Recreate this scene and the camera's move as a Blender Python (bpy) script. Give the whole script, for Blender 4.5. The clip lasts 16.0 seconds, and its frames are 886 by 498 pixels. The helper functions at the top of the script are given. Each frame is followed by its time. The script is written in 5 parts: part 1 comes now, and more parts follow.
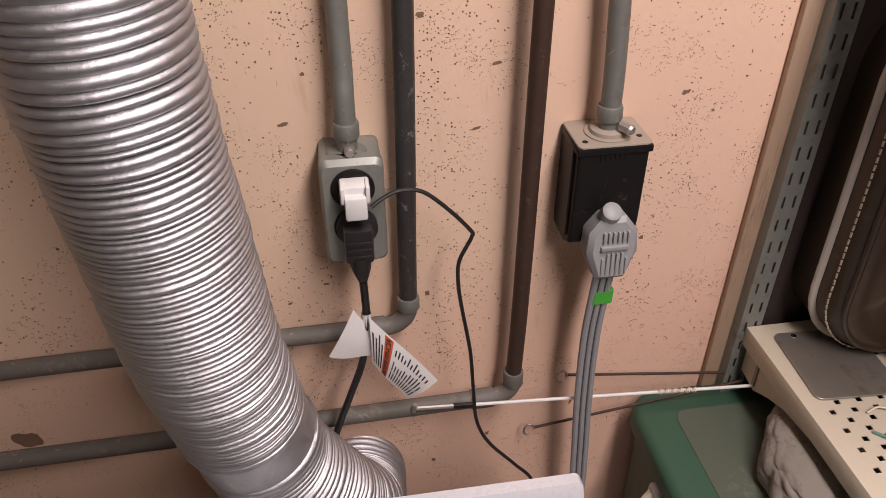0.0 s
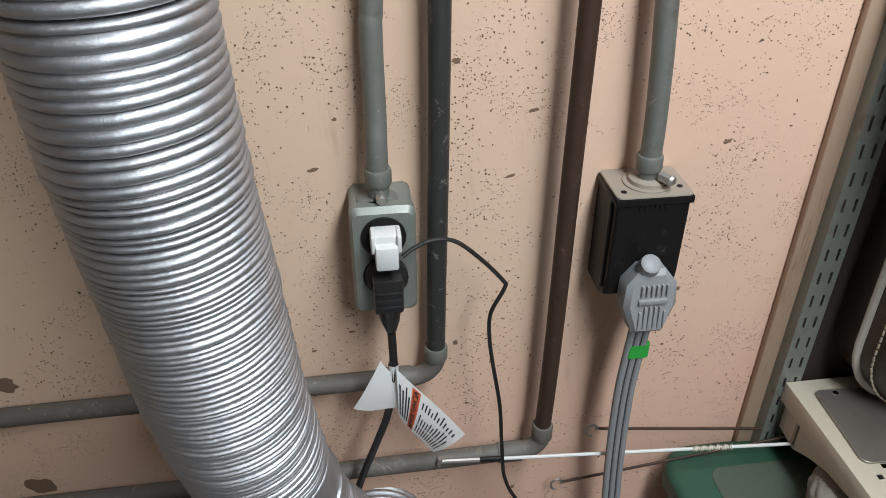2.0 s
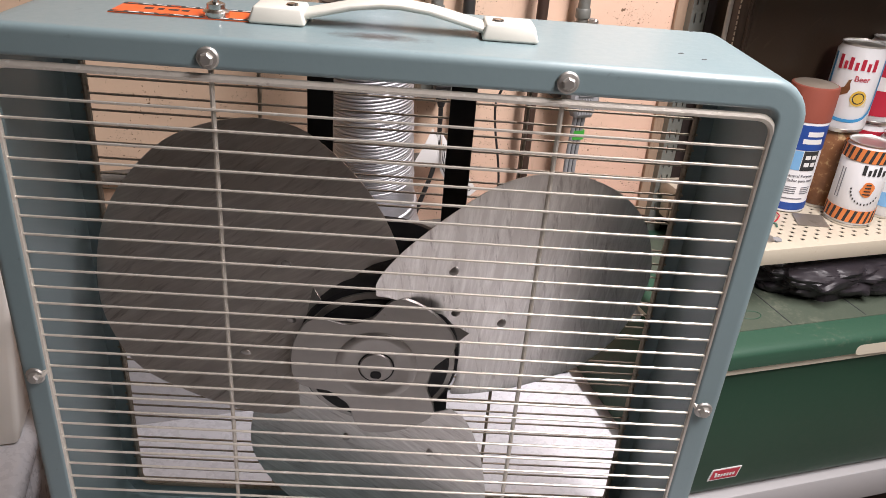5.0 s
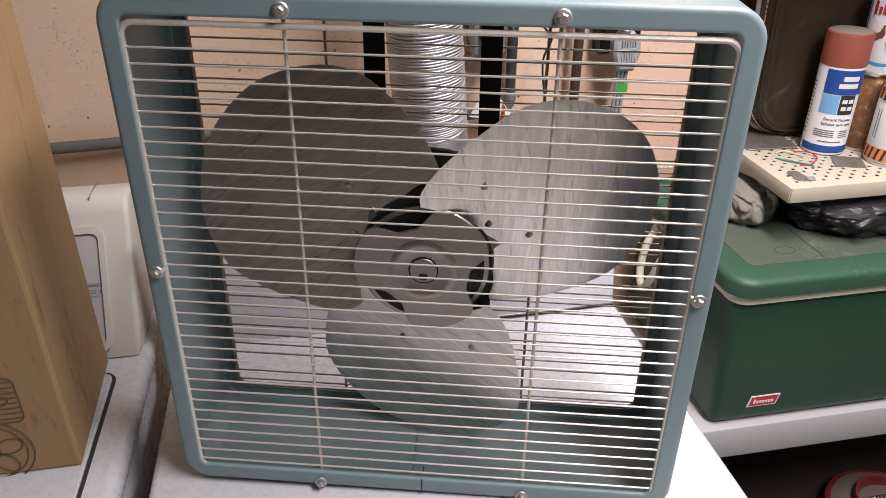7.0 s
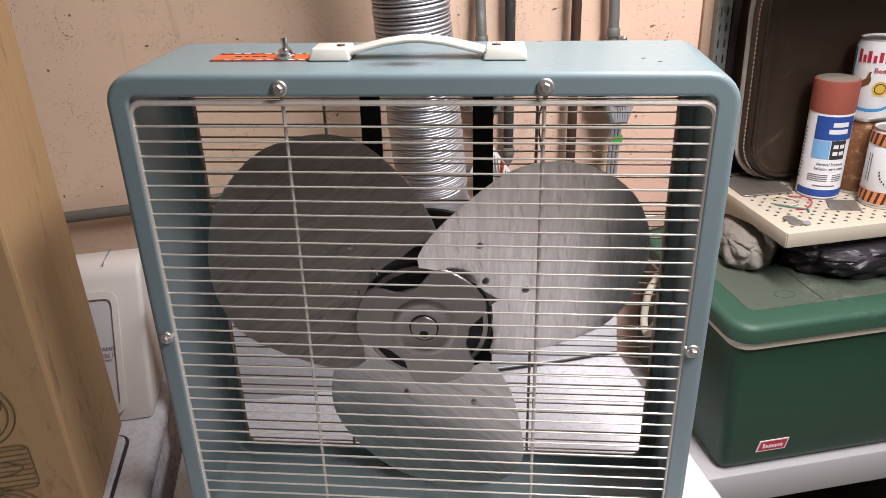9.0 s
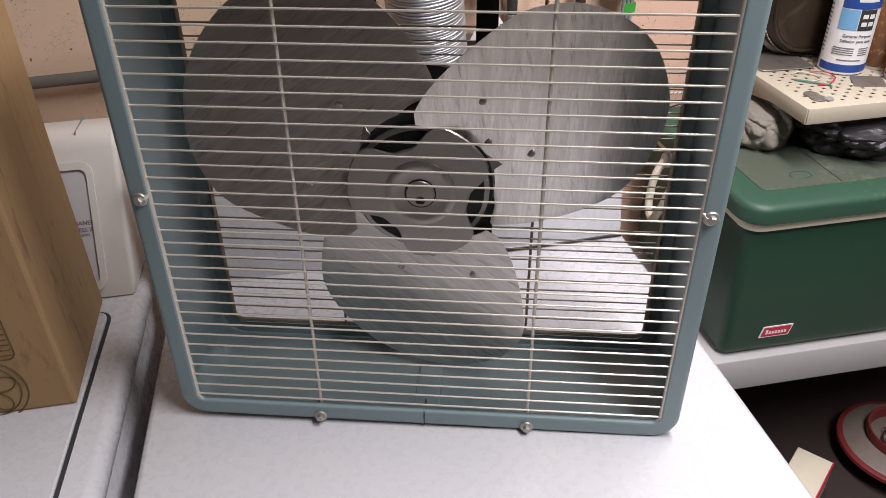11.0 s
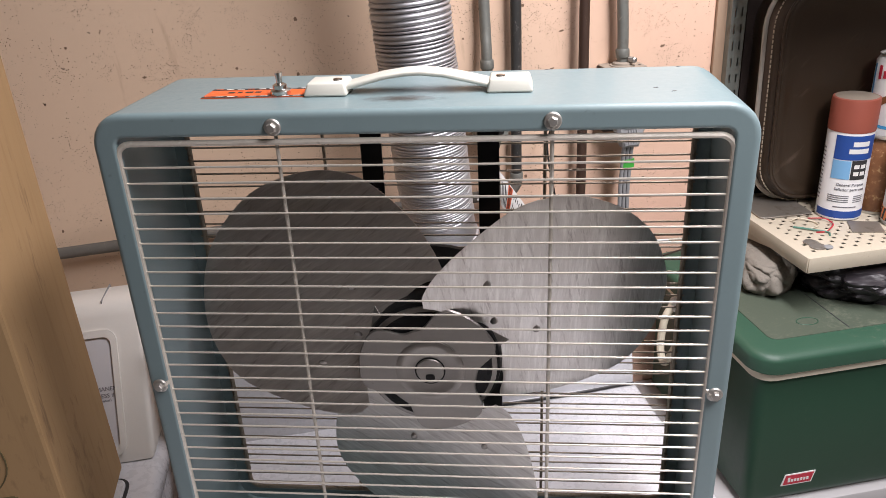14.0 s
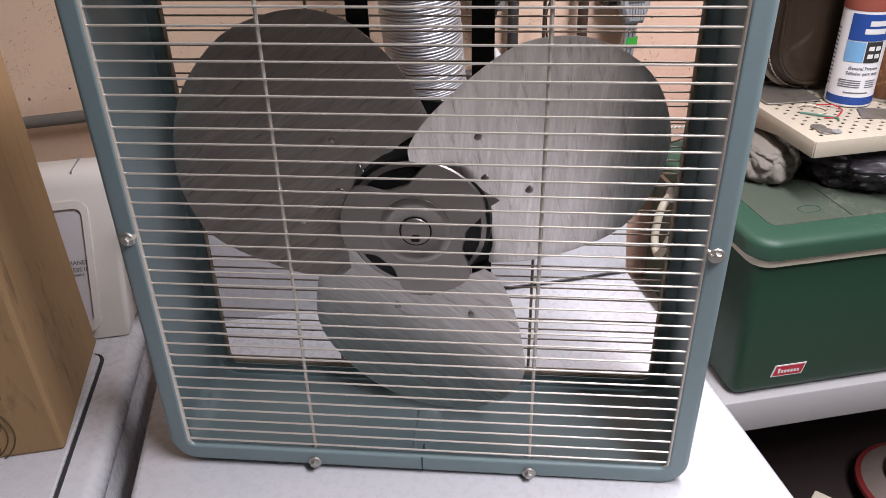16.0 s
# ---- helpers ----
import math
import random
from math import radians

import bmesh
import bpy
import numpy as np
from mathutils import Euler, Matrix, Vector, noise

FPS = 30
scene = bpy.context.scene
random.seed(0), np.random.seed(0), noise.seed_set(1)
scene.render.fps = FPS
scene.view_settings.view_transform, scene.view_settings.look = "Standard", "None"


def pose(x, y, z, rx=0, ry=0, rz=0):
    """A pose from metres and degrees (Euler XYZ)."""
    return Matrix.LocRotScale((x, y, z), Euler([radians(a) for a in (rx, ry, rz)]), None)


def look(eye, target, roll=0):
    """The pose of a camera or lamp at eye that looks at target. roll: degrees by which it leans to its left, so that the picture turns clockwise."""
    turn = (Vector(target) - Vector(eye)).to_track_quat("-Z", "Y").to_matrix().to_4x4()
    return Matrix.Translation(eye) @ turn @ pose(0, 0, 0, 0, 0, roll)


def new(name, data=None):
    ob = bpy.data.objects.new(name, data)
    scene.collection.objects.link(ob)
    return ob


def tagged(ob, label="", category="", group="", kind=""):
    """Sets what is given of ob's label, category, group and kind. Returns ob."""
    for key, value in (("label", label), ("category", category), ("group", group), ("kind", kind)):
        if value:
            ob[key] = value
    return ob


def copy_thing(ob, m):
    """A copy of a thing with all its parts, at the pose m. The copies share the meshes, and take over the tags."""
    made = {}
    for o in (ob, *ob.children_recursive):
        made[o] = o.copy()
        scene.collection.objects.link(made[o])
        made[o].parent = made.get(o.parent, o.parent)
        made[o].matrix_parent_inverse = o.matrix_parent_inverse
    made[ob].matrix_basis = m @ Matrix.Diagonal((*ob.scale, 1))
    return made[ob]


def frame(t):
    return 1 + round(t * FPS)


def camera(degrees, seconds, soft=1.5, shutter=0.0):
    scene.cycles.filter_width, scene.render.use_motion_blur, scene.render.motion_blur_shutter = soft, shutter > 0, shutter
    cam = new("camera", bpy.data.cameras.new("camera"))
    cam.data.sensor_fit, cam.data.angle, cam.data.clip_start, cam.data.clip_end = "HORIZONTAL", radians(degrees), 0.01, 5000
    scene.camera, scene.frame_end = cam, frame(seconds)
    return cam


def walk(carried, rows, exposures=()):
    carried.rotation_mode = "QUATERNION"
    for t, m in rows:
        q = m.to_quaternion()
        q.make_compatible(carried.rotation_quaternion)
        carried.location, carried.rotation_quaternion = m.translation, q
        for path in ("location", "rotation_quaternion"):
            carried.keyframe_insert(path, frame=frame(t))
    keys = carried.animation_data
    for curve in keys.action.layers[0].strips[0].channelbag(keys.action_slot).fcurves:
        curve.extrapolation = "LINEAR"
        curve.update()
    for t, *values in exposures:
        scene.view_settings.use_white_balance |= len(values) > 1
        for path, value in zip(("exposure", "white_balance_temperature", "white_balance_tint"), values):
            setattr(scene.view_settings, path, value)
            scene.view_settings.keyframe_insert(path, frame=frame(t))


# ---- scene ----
cam = camera(60.6, 16.0, soft=0.6)
PATH = [
    (0, (0.183, 0.006, 1.637), (0.439, 1.613, 0.473), -0.1),
    (0.5, (0.197, 0.087, 1.621), (0.418, 1.718, 0.486), -0.1),
    (1, (0.197, 0.113, 1.618), (0.406, 1.754, 0.494), -0.1),
    (1.5, (0.191, 0.103, 1.623), (0.391, 1.746, 0.499), -0.2),
    (2, (0.173, 0.033, 1.638), (0.398, 1.691, 0.542), 0.1),
    (2.5, (0.142, -0.071, 1.651), (0.4, 1.635, 0.639), 0.4),
    (3, (0.115, -0.228, 1.635), (0.391, 1.55, 0.762), 1.0),
    (3.5, (0.054, -0.301, 1.603), (0.377, 1.486, 0.766), 2.1),
    (4, (-0.039, -0.35, 1.583), (0.421, 1.403, 0.737), 2.6),
    (4.5, (-0.116, -0.384, 1.556), (0.434, 1.326, 0.676), 3.5),
    (5, (-0.095, -0.449, 1.56), (0.449, 1.235, 0.629), 4.1),
    (5.2, (-0.058, -0.476, 1.56), (0.375, 1.226, 0.603), 3.8),
    (7.3, (-0.085, -0.601, 1.566), (0.232, 1.118, 0.594), -0.1),
    (7.5, (-0.081, -0.604, 1.567), (0.24, 1.115, 0.598), -0.3),
    (8, (-0.068, -0.614, 1.577), (0.255, 1.119, 0.632), -1.2),
    (8.5, (-0.062, -0.613, 1.588), (0.251, 1.137, 0.673), -2.1),
    (9, (-0.071, -0.615, 1.587), (0.223, 1.165, 0.724), -2.3),
    (9.5, (-0.076, -0.607, 1.56), (0.182, 1.175, 0.689), -2.7),
    (9.7, (-0.075, -0.604, 1.535), (0.162, 1.145, 0.594), -2.8),
    (11.8, (-0.071, -0.571, 1.523), (0.262, 1.072, 0.432), -0.1),
    (12, (-0.071, -0.575, 1.549), (0.264, 1.107, 0.52), 0.2),
    (12.5, (-0.063, -0.581, 1.584), (0.27, 1.181, 0.698), -0.3),
    (13, (-0.062, -0.58, 1.594), (0.248, 1.199, 0.734), -1.5),
    (13.5, (-0.059, -0.578, 1.591), (0.227, 1.216, 0.756), -2.8),
    (14, (-0.057, -0.575, 1.593), (0.211, 1.226, 0.766), -3.6),
    (14.5, (-0.045, -0.563, 1.578), (0.217, 1.239, 0.751), -4.1),
    (15, (-0.054, -0.559, 1.564), (0.209, 1.233, 0.716), -3.9),
    (15.5, (-0.053, -0.562, 1.542), (0.214, 1.2, 0.635), -3.1),
    (16, (-0.055, -0.561, 1.514), (0.213, 1.148, 0.509), -2.2),
]
EXPOSURES = [(0.0, -0.05, 7000, 21), (0.5, 0.05, 6500, 15), (1.0, 0.05, 5950, 5), (1.5, 0.05, 5800, 1), (2.0, 0.05, 5800, -1), (2.5, 0.05, 5600, -5), (3.0, 0.0, 5300, -6), (3.5, 0.08, 5950, 2), (4.0, 0.28, 6250, 9), (4.5, 0.5, 6800, 14), (5.2, 0.6, 6450, 13), (8.0, 0.6, 6400, 13), (9.7, 0.6, 6350, 12), (11.9, 0.38, 6450, 11), (12.5, 0.55, 6500, 10), (14.0, 0.55, 6350, 12), (16.0, 0.55, 6150, 14)]
walk(cam, [(t, look(eye, target, roll)) for t, eye, target, roll in PATH], EXPOSURES)

# ---- light and exposure ----
world = bpy.data.worlds.new("world")
scene.world = world
world.use_nodes = True
world.node_tree.nodes["Background"].inputs[0].default_value = (0.9, 0.85, 0.8, 1)
world.node_tree.nodes["Background"].inputs[1].default_value = 0.01

# one long ceiling lamp running towards the wall
LAMPS = ((0.54, -0.38, 31.0, 0.22, 1.35),)
for lx, ly, watts, wide, deep in LAMPS:
    lamp_data = bpy.data.lights.new("ceiling_lamp_light", "AREA")
    lamp_data.shape, lamp_data.size, lamp_data.size_y = "RECTANGLE", wide, deep
    lamp_data.energy, lamp_data.color = watts, (1.0, 0.95, 0.955)
    lamp_light = new("ceiling_lamp_light", lamp_data)
    lamp_light.matrix_world = look((lx, ly, 2.3), (lx, ly + 0.01, 0.0))

# ---- materials ----
def mat(name, color, rough=0.6, metal=0.0, bump=0.0, scale=60.0, vary=0.12, dirt=None, dirt_amount=0.0,
        dirt_scale=9.0, spec=0.5, coat=0.0, stretch=(1, 1, 1), rough_vary=0.1):
    """A surface with fine grain, broad variation, an optional dirt colour and relief."""
    m = bpy.data.materials.new(name)
    m.use_nodes = True
    nt = m.node_tree
    n, l = nt.nodes, nt.links
    b = n["Principled BSDF"]
    b.inputs["Metallic"].default_value = metal
    b.inputs["Specular IOR Level"].default_value = spec
    b.inputs["Coat Weight"].default_value = coat
    co = n.new("ShaderNodeTexCoord")
    mp = n.new("ShaderNodeMapping")
    mp.inputs["Scale"].default_value = stretch
    l.new(co.outputs["Object"], mp.inputs["Vector"])
    fine, broad = n.new("ShaderNodeTexNoise"), n.new("ShaderNodeTexNoise")
    for t, s, d in ((fine, scale, 6), (broad, dirt_scale, 5)):
        t.inputs["Scale"].default_value, t.inputs["Detail"].default_value = s, d
        t.inputs["Roughness"].default_value = 0.65
        l.new(mp.outputs[0], t.inputs["Vector"])
    info = n.new("ShaderNodeObjectInfo")
    mix = n.new("ShaderNodeMix")
    mix.data_type = "RGBA"
    c = Vector(color)
    mix.inputs["A"].default_value = (*[max(0, v * (1 - vary)) for v in c], 1)
    mix.inputs["B"].default_value = (*[min(1, v * (1 + vary)) for v in c], 1)
    add = n.new("ShaderNodeMath")
    add.operation = "ADD"
    half = n.new("ShaderNodeMath")
    half.operation, half.inputs[1].default_value = "MULTIPLY", 0.5
    l.new(fine.outputs["Fac"], add.inputs[0])
    l.new(broad.outputs["Fac"], add.inputs[1])
    l.new(add.outputs[0], half.inputs[0])
    l.new(half.outputs[0], mix.inputs["Factor"])
    out = mix.outputs["Result"]
    if dirt is not None:
        ramp = n.new("ShaderNodeValToRGB")
        ramp.color_ramp.elements[0].position = 0.62 - 0.3 * dirt_amount
        ramp.color_ramp.elements[1].position = 0.75 - 0.2 * dirt_amount
        l.new(half.outputs[0], ramp.inputs[0])
        dm = n.new("ShaderNodeMix")
        dm.data_type = "RGBA"
        dm.inputs["B"].default_value = (*dirt, 1)
        l.new(out, dm.inputs["A"])
        l.new(ramp.outputs[0], dm.inputs["Factor"])
        out = dm.outputs["Result"]
    l.new(out, b.inputs["Base Color"])
    mr = n.new("ShaderNodeMapRange")
    mr.inputs["To Min"].default_value = max(0.03, rough - rough_vary)
    mr.inputs["To Max"].default_value = min(1, rough + rough_vary)
    l.new(fine.outputs["Fac"], mr.inputs["Value"])
    l.new(mr.outputs[0], b.inputs["Roughness"])
    if bump:
        bp = n.new("ShaderNodeBump")
        bp.inputs["Strength"].default_value = min(1, bump)
        bp.inputs["Distance"].default_value = 0.001
        l.new(fine.outputs["Fac"], bp.inputs["Height"])
        l.new(bp.outputs[0], b.inputs["Normal"])
    return m


def wall_paint():
    """Old paint over cast concrete, cream turning pinker rightwards and low down, with clustered dark pits, scuffs and
    hairline relief.
    """
    m = mat("wall_paint", (0.70, 0.52, 0.375), rough=0.75, bump=0.35, scale=90, vary=0.05, dirt_scale=3)
    nt = m.node_tree
    n, l = nt.nodes, nt.links
    b = n["Principled BSDF"]
    base = b.inputs["Base Color"].links[0].from_socket
    co = n["Texture Coordinate"]
    # broad drift from cream to pink, stronger to the right and below z 1.25
    drift = n.new("ShaderNodeTexNoise")
    drift.inputs["Scale"].default_value, drift.inputs["Detail"].default_value = 1.3, 4
    l.new(co.outputs["Object"], drift.inputs["Vector"])
    sep = n.new("ShaderNodeSeparateXYZ")
    l.new(co.outputs["Object"], sep.inputs[0])
    lean = n.new("ShaderNodeMath")
    lean.operation, lean.inputs[1].default_value, lean.inputs[2].default_value = "MULTIPLY_ADD", 0.75, 0.05
    l.new(sep.outputs["X"], lean.inputs[0])
    low = n.new("ShaderNodeMapRange")
    low.inputs["From Min"].default_value, low.inputs["From Max"].default_value = 1.25, 1.1
    low.inputs["To Max"].default_value = 0.35
    l.new(sep.outputs["Z"], low.inputs["Value"])
    s1 = n.new("ShaderNodeMath")
    s1.operation = "ADD"
    l.new(lean.outputs[0], s1.inputs[0])
    l.new(low.outputs[0], s1.inputs[1])
    s2 = n.new("ShaderNodeMath")
    s2.operation = "ADD"
    s2.use_clamp = True
    dm = n.new("ShaderNodeMath")
    dm.operation, dm.inputs[1].default_value, dm.inputs[2].default_value = "MULTIPLY_ADD", 1.0, -0.45
    l.new(drift.outputs["Fac"], dm.inputs[0])
    l.new(s1.outputs[0], s2.inputs[0])
    l.new(dm.outputs[0], s2.inputs[1])
    pink = n.new("ShaderNodeMix")
    pink.data_type = "RGBA"
    pink.inputs["B"].default_value = (0.73, 0.455, 0.345, 1)
    l.new(base, pink.inputs["A"])
    l.new(s2.outputs[0], pink.inputs["Factor"])
    # pits: three sizes, gathered where a slow noise is high
    out, pits = pink.outputs["Result"], None
    for size, low_edge, bound, colour in ((170, 0.16, 0.470, (0.26, 0.15, 0.095)), (360, 0.30, 0.478, (0.17, 0.09, 0.055)), (700, 0.34, 0.488, (0.16, 0.085, 0.05)), (62, 0.13, 0.50, (0.11, 0.06, 0.04))):
        v = n.new("ShaderNodeTexVoronoi")
        v.inputs["Scale"].default_value = size
        wob = n.new("ShaderNodeTexNoise")
        wob.inputs["Scale"].default_value, wob.inputs["Detail"].default_value = size * 1.7, 3
        l.new(co.outputs["Object"], wob.inputs["Vector"])
        off = n.new("ShaderNodeVectorMath")
        off.operation, off.inputs["Scale"].default_value = "SCALE", 0.9 / size
        l.new(wob.outputs["Color"], off.inputs[0])
        sm = n.new("ShaderNodeVectorMath")
        l.new(co.outputs["Object"], sm.inputs[0])
        l.new(off.outputs[0], sm.inputs[1])
        l.new(sm.outputs[0], v.inputs["Vector"])
        cl = n.new("ShaderNodeTexNoise")
        cl.inputs["Scale"].default_value, cl.inputs["Detail"].default_value = 5.5 + size * 0.02, 4
        l.new(co.outputs["Object"], cl.inputs["Vector"])
        # only some cells carry a pit
        pick = n.new("ShaderNodeSeparateColor")
        l.new(v.outputs["Color"], pick.inputs[0])
        sub = n.new("ShaderNodeMath")
        sub.operation = "MULTIPLY_ADD"
        sub.inputs[1].default_value, sub.inputs[2].default_value = 2.4, -bound * 2.4 - 0.02
        l.new(cl.outputs["Fac"], sub.inputs[0])
        keep = n.new("ShaderNodeMath")
        keep.operation = "LESS_THAN"
        l.new(pick.outputs[0], keep.inputs[0])
        l.new(sub.outputs[0], keep.inputs[1])
        near = n.new("ShaderNodeMapRange")
        near.inputs["From Min"].default_value, near.inputs["From Max"].default_value = low_edge, low_edge * 0.6
        l.new(v.outputs["Distance"], near.inputs["Value"])
        both = n.new("ShaderNodeMath")
        both.operation = "MULTIPLY"
        l.new(keep.outputs[0], both.inputs[0])
        l.new(near.outputs[0], both.inputs[1])
        mx = n.new("ShaderNodeMix")
        mx.data_type = "RGBA"
        mx.inputs["B"].default_value = (*colour, 1)
        l.new(out, mx.inputs["A"])
        l.new(both.outputs[0], mx.inputs["Factor"])
        out = mx.outputs["Result"]
        if pits is None:
            pits = both.outputs[0]
        else:
            mxx = n.new("ShaderNodeMath")
            mxx.operation = "MAXIMUM"
            l.new(pits, mxx.inputs[0])
            l.new(both.outputs[0], mxx.inputs[1])
            pits = mxx.outputs[0]
    l.new(out, b.inputs["Base Color"])
    bp = n.new("ShaderNodeBump")
    bp.invert = True
    bp.inputs["Strength"].default_value, bp.inputs["Distance"].default_value = 0.8, 0.002
    l.new(pits, bp.inputs["Height"])
    l.new(n["Bump"].outputs[0], bp.inputs["Normal"])
    l.new(bp.outputs[0], b.inputs["Normal"])
    return m


def fan_paint():
    """Blue-grey enamel with a brown rubbed stain under the handle and worn specks."""
    m = mat("blue_enamel", (0.19, 0.258, 0.27), rough=0.38, bump=0.12, scale=140, vary=0.07, dirt=(0.10, 0.13, 0.14), dirt_amount=0.02, dirt_scale=14, coat=0.1)
    nt = m.node_tree
    n, l = nt.nodes, nt.links
    b = n["Principled BSDF"]
    base = b.inputs["Base Color"].links[0].from_socket
    co = n["Texture Coordinate"]
    mp = n.new("ShaderNodeMapping")
    mp.vector_type = "TEXTURE"
    mp.inputs["Location"].default_value = (-0.012, 0.036, 0.535)
    mp.inputs["Scale"].default_value = (0.048, 0.018, 0.02)
    l.new(co.outputs["Object"], mp.inputs["Vector"])
    ln = n.new("ShaderNodeVectorMath")
    ln.operation = "LENGTH"
    l.new(mp.outputs[0], ln.inputs[0])
    nz = n.new("ShaderNodeTexNoise")
    nz.inputs["Scale"].default_value, nz.inputs["Detail"].default_value = 160, 5
    l.new(co.outputs["Object"], nz.inputs["Vector"])
    ad = n.new("ShaderNodeMath")
    ad.operation, ad.inputs[1].default_value = "MULTIPLY_ADD", 0.8
    l.new(nz.outputs["Fac"], ad.inputs[0])
    l.new(ln.outputs["Value"], ad.inputs[2])
    mr = n.new("ShaderNodeMapRange")
    mr.inputs["From Min"].default_value, mr.inputs["From Max"].default_value = 1.15, 0.55
    mr.inputs["To Max"].default_value = 0.85
    l.new(ad.outputs[0], mr.inputs["Value"])
    mx = n.new("ShaderNodeMix")
    mx.data_type = "RGBA"
    mx.inputs["B"].default_value = (0.06, 0.045, 0.036, 1)
    l.new(base, mx.inputs["A"])
    l.new(mr.outputs[0], mx.inputs["Factor"])
    l.new(mx.outputs["Result"], b.inputs["Base Color"])
    return m


def scratched(m, turn, stretch, scale, lo, hi, pale, amount, rough=None):
    """Fine straight scratches laid over a surface, in one direction."""
    n, l = m.node_tree.nodes, m.node_tree.links
    b = n["Principled BSDF"]
    base = b.inputs["Base Color"].links[0].from_socket
    rot, squeeze = n.new("ShaderNodeMapping"), n.new("ShaderNodeMapping")
    rot.inputs["Rotation"].default_value = [radians(a) for a in turn]
    squeeze.inputs["Scale"].default_value = stretch
    l.new(n["Texture Coordinate"].outputs["Object"], rot.inputs["Vector"])
    l.new(rot.outputs[0], squeeze.inputs["Vector"])
    t = n.new("ShaderNodeTexNoise")
    t.inputs["Scale"].default_value, t.inputs["Detail"].default_value, t.inputs["Roughness"].default_value = scale, 5, 0.7
    l.new(squeeze.outputs[0], t.inputs["Vector"])
    mr = n.new("ShaderNodeMapRange")
    mr.inputs["From Min"].default_value, mr.inputs["From Max"].default_value, mr.inputs["To Max"].default_value = lo, hi, amount
    l.new(t.outputs["Fac"], mr.inputs["Value"])
    mx = n.new("ShaderNodeMix")
    mx.data_type = "RGBA"
    mx.inputs["B"].default_value = (*pale, 1)
    l.new(base, mx.inputs["A"])
    l.new(mr.outputs[0], mx.inputs["Factor"])
    l.new(mx.outputs["Result"], b.inputs["Base Color"])
    if rough is not None:
        r0 = b.inputs["Roughness"].links[0].from_socket
        rm = n.new("ShaderNodeMix")
        rm.inputs["B"].default_value = rough
        l.new(r0, rm.inputs["A"])
        l.new(mr.outputs[0], rm.inputs["Factor"])
        l.new(rm.outputs["Result"], b.inputs["Roughness"])
    return m


def blade_metal():
    """Bare rolled sheet, dulled, with brushed streaks across it and fine dark scratches."""
    m = mat("blade_steel", (0.62, 0.59, 0.565), rough=0.34, metal=0.93, bump=0.08, scale=70, vary=0.18, dirt=(0.34, 0.29, 0.27), dirt_amount=0.12, dirt_scale=9, rough_vary=0.1)
    scratched(m, (0, 38, 0), (1.5, 30, 60), 3.0, 0.46, 0.70, (0.90, 0.88, 0.85), 0.65, 0.26)
    scratched(m, (0, 52, 0), (2, 40, 90), 2.4, 0.56, 0.70, (0.26, 0.22, 0.21), 0.6)
    return m


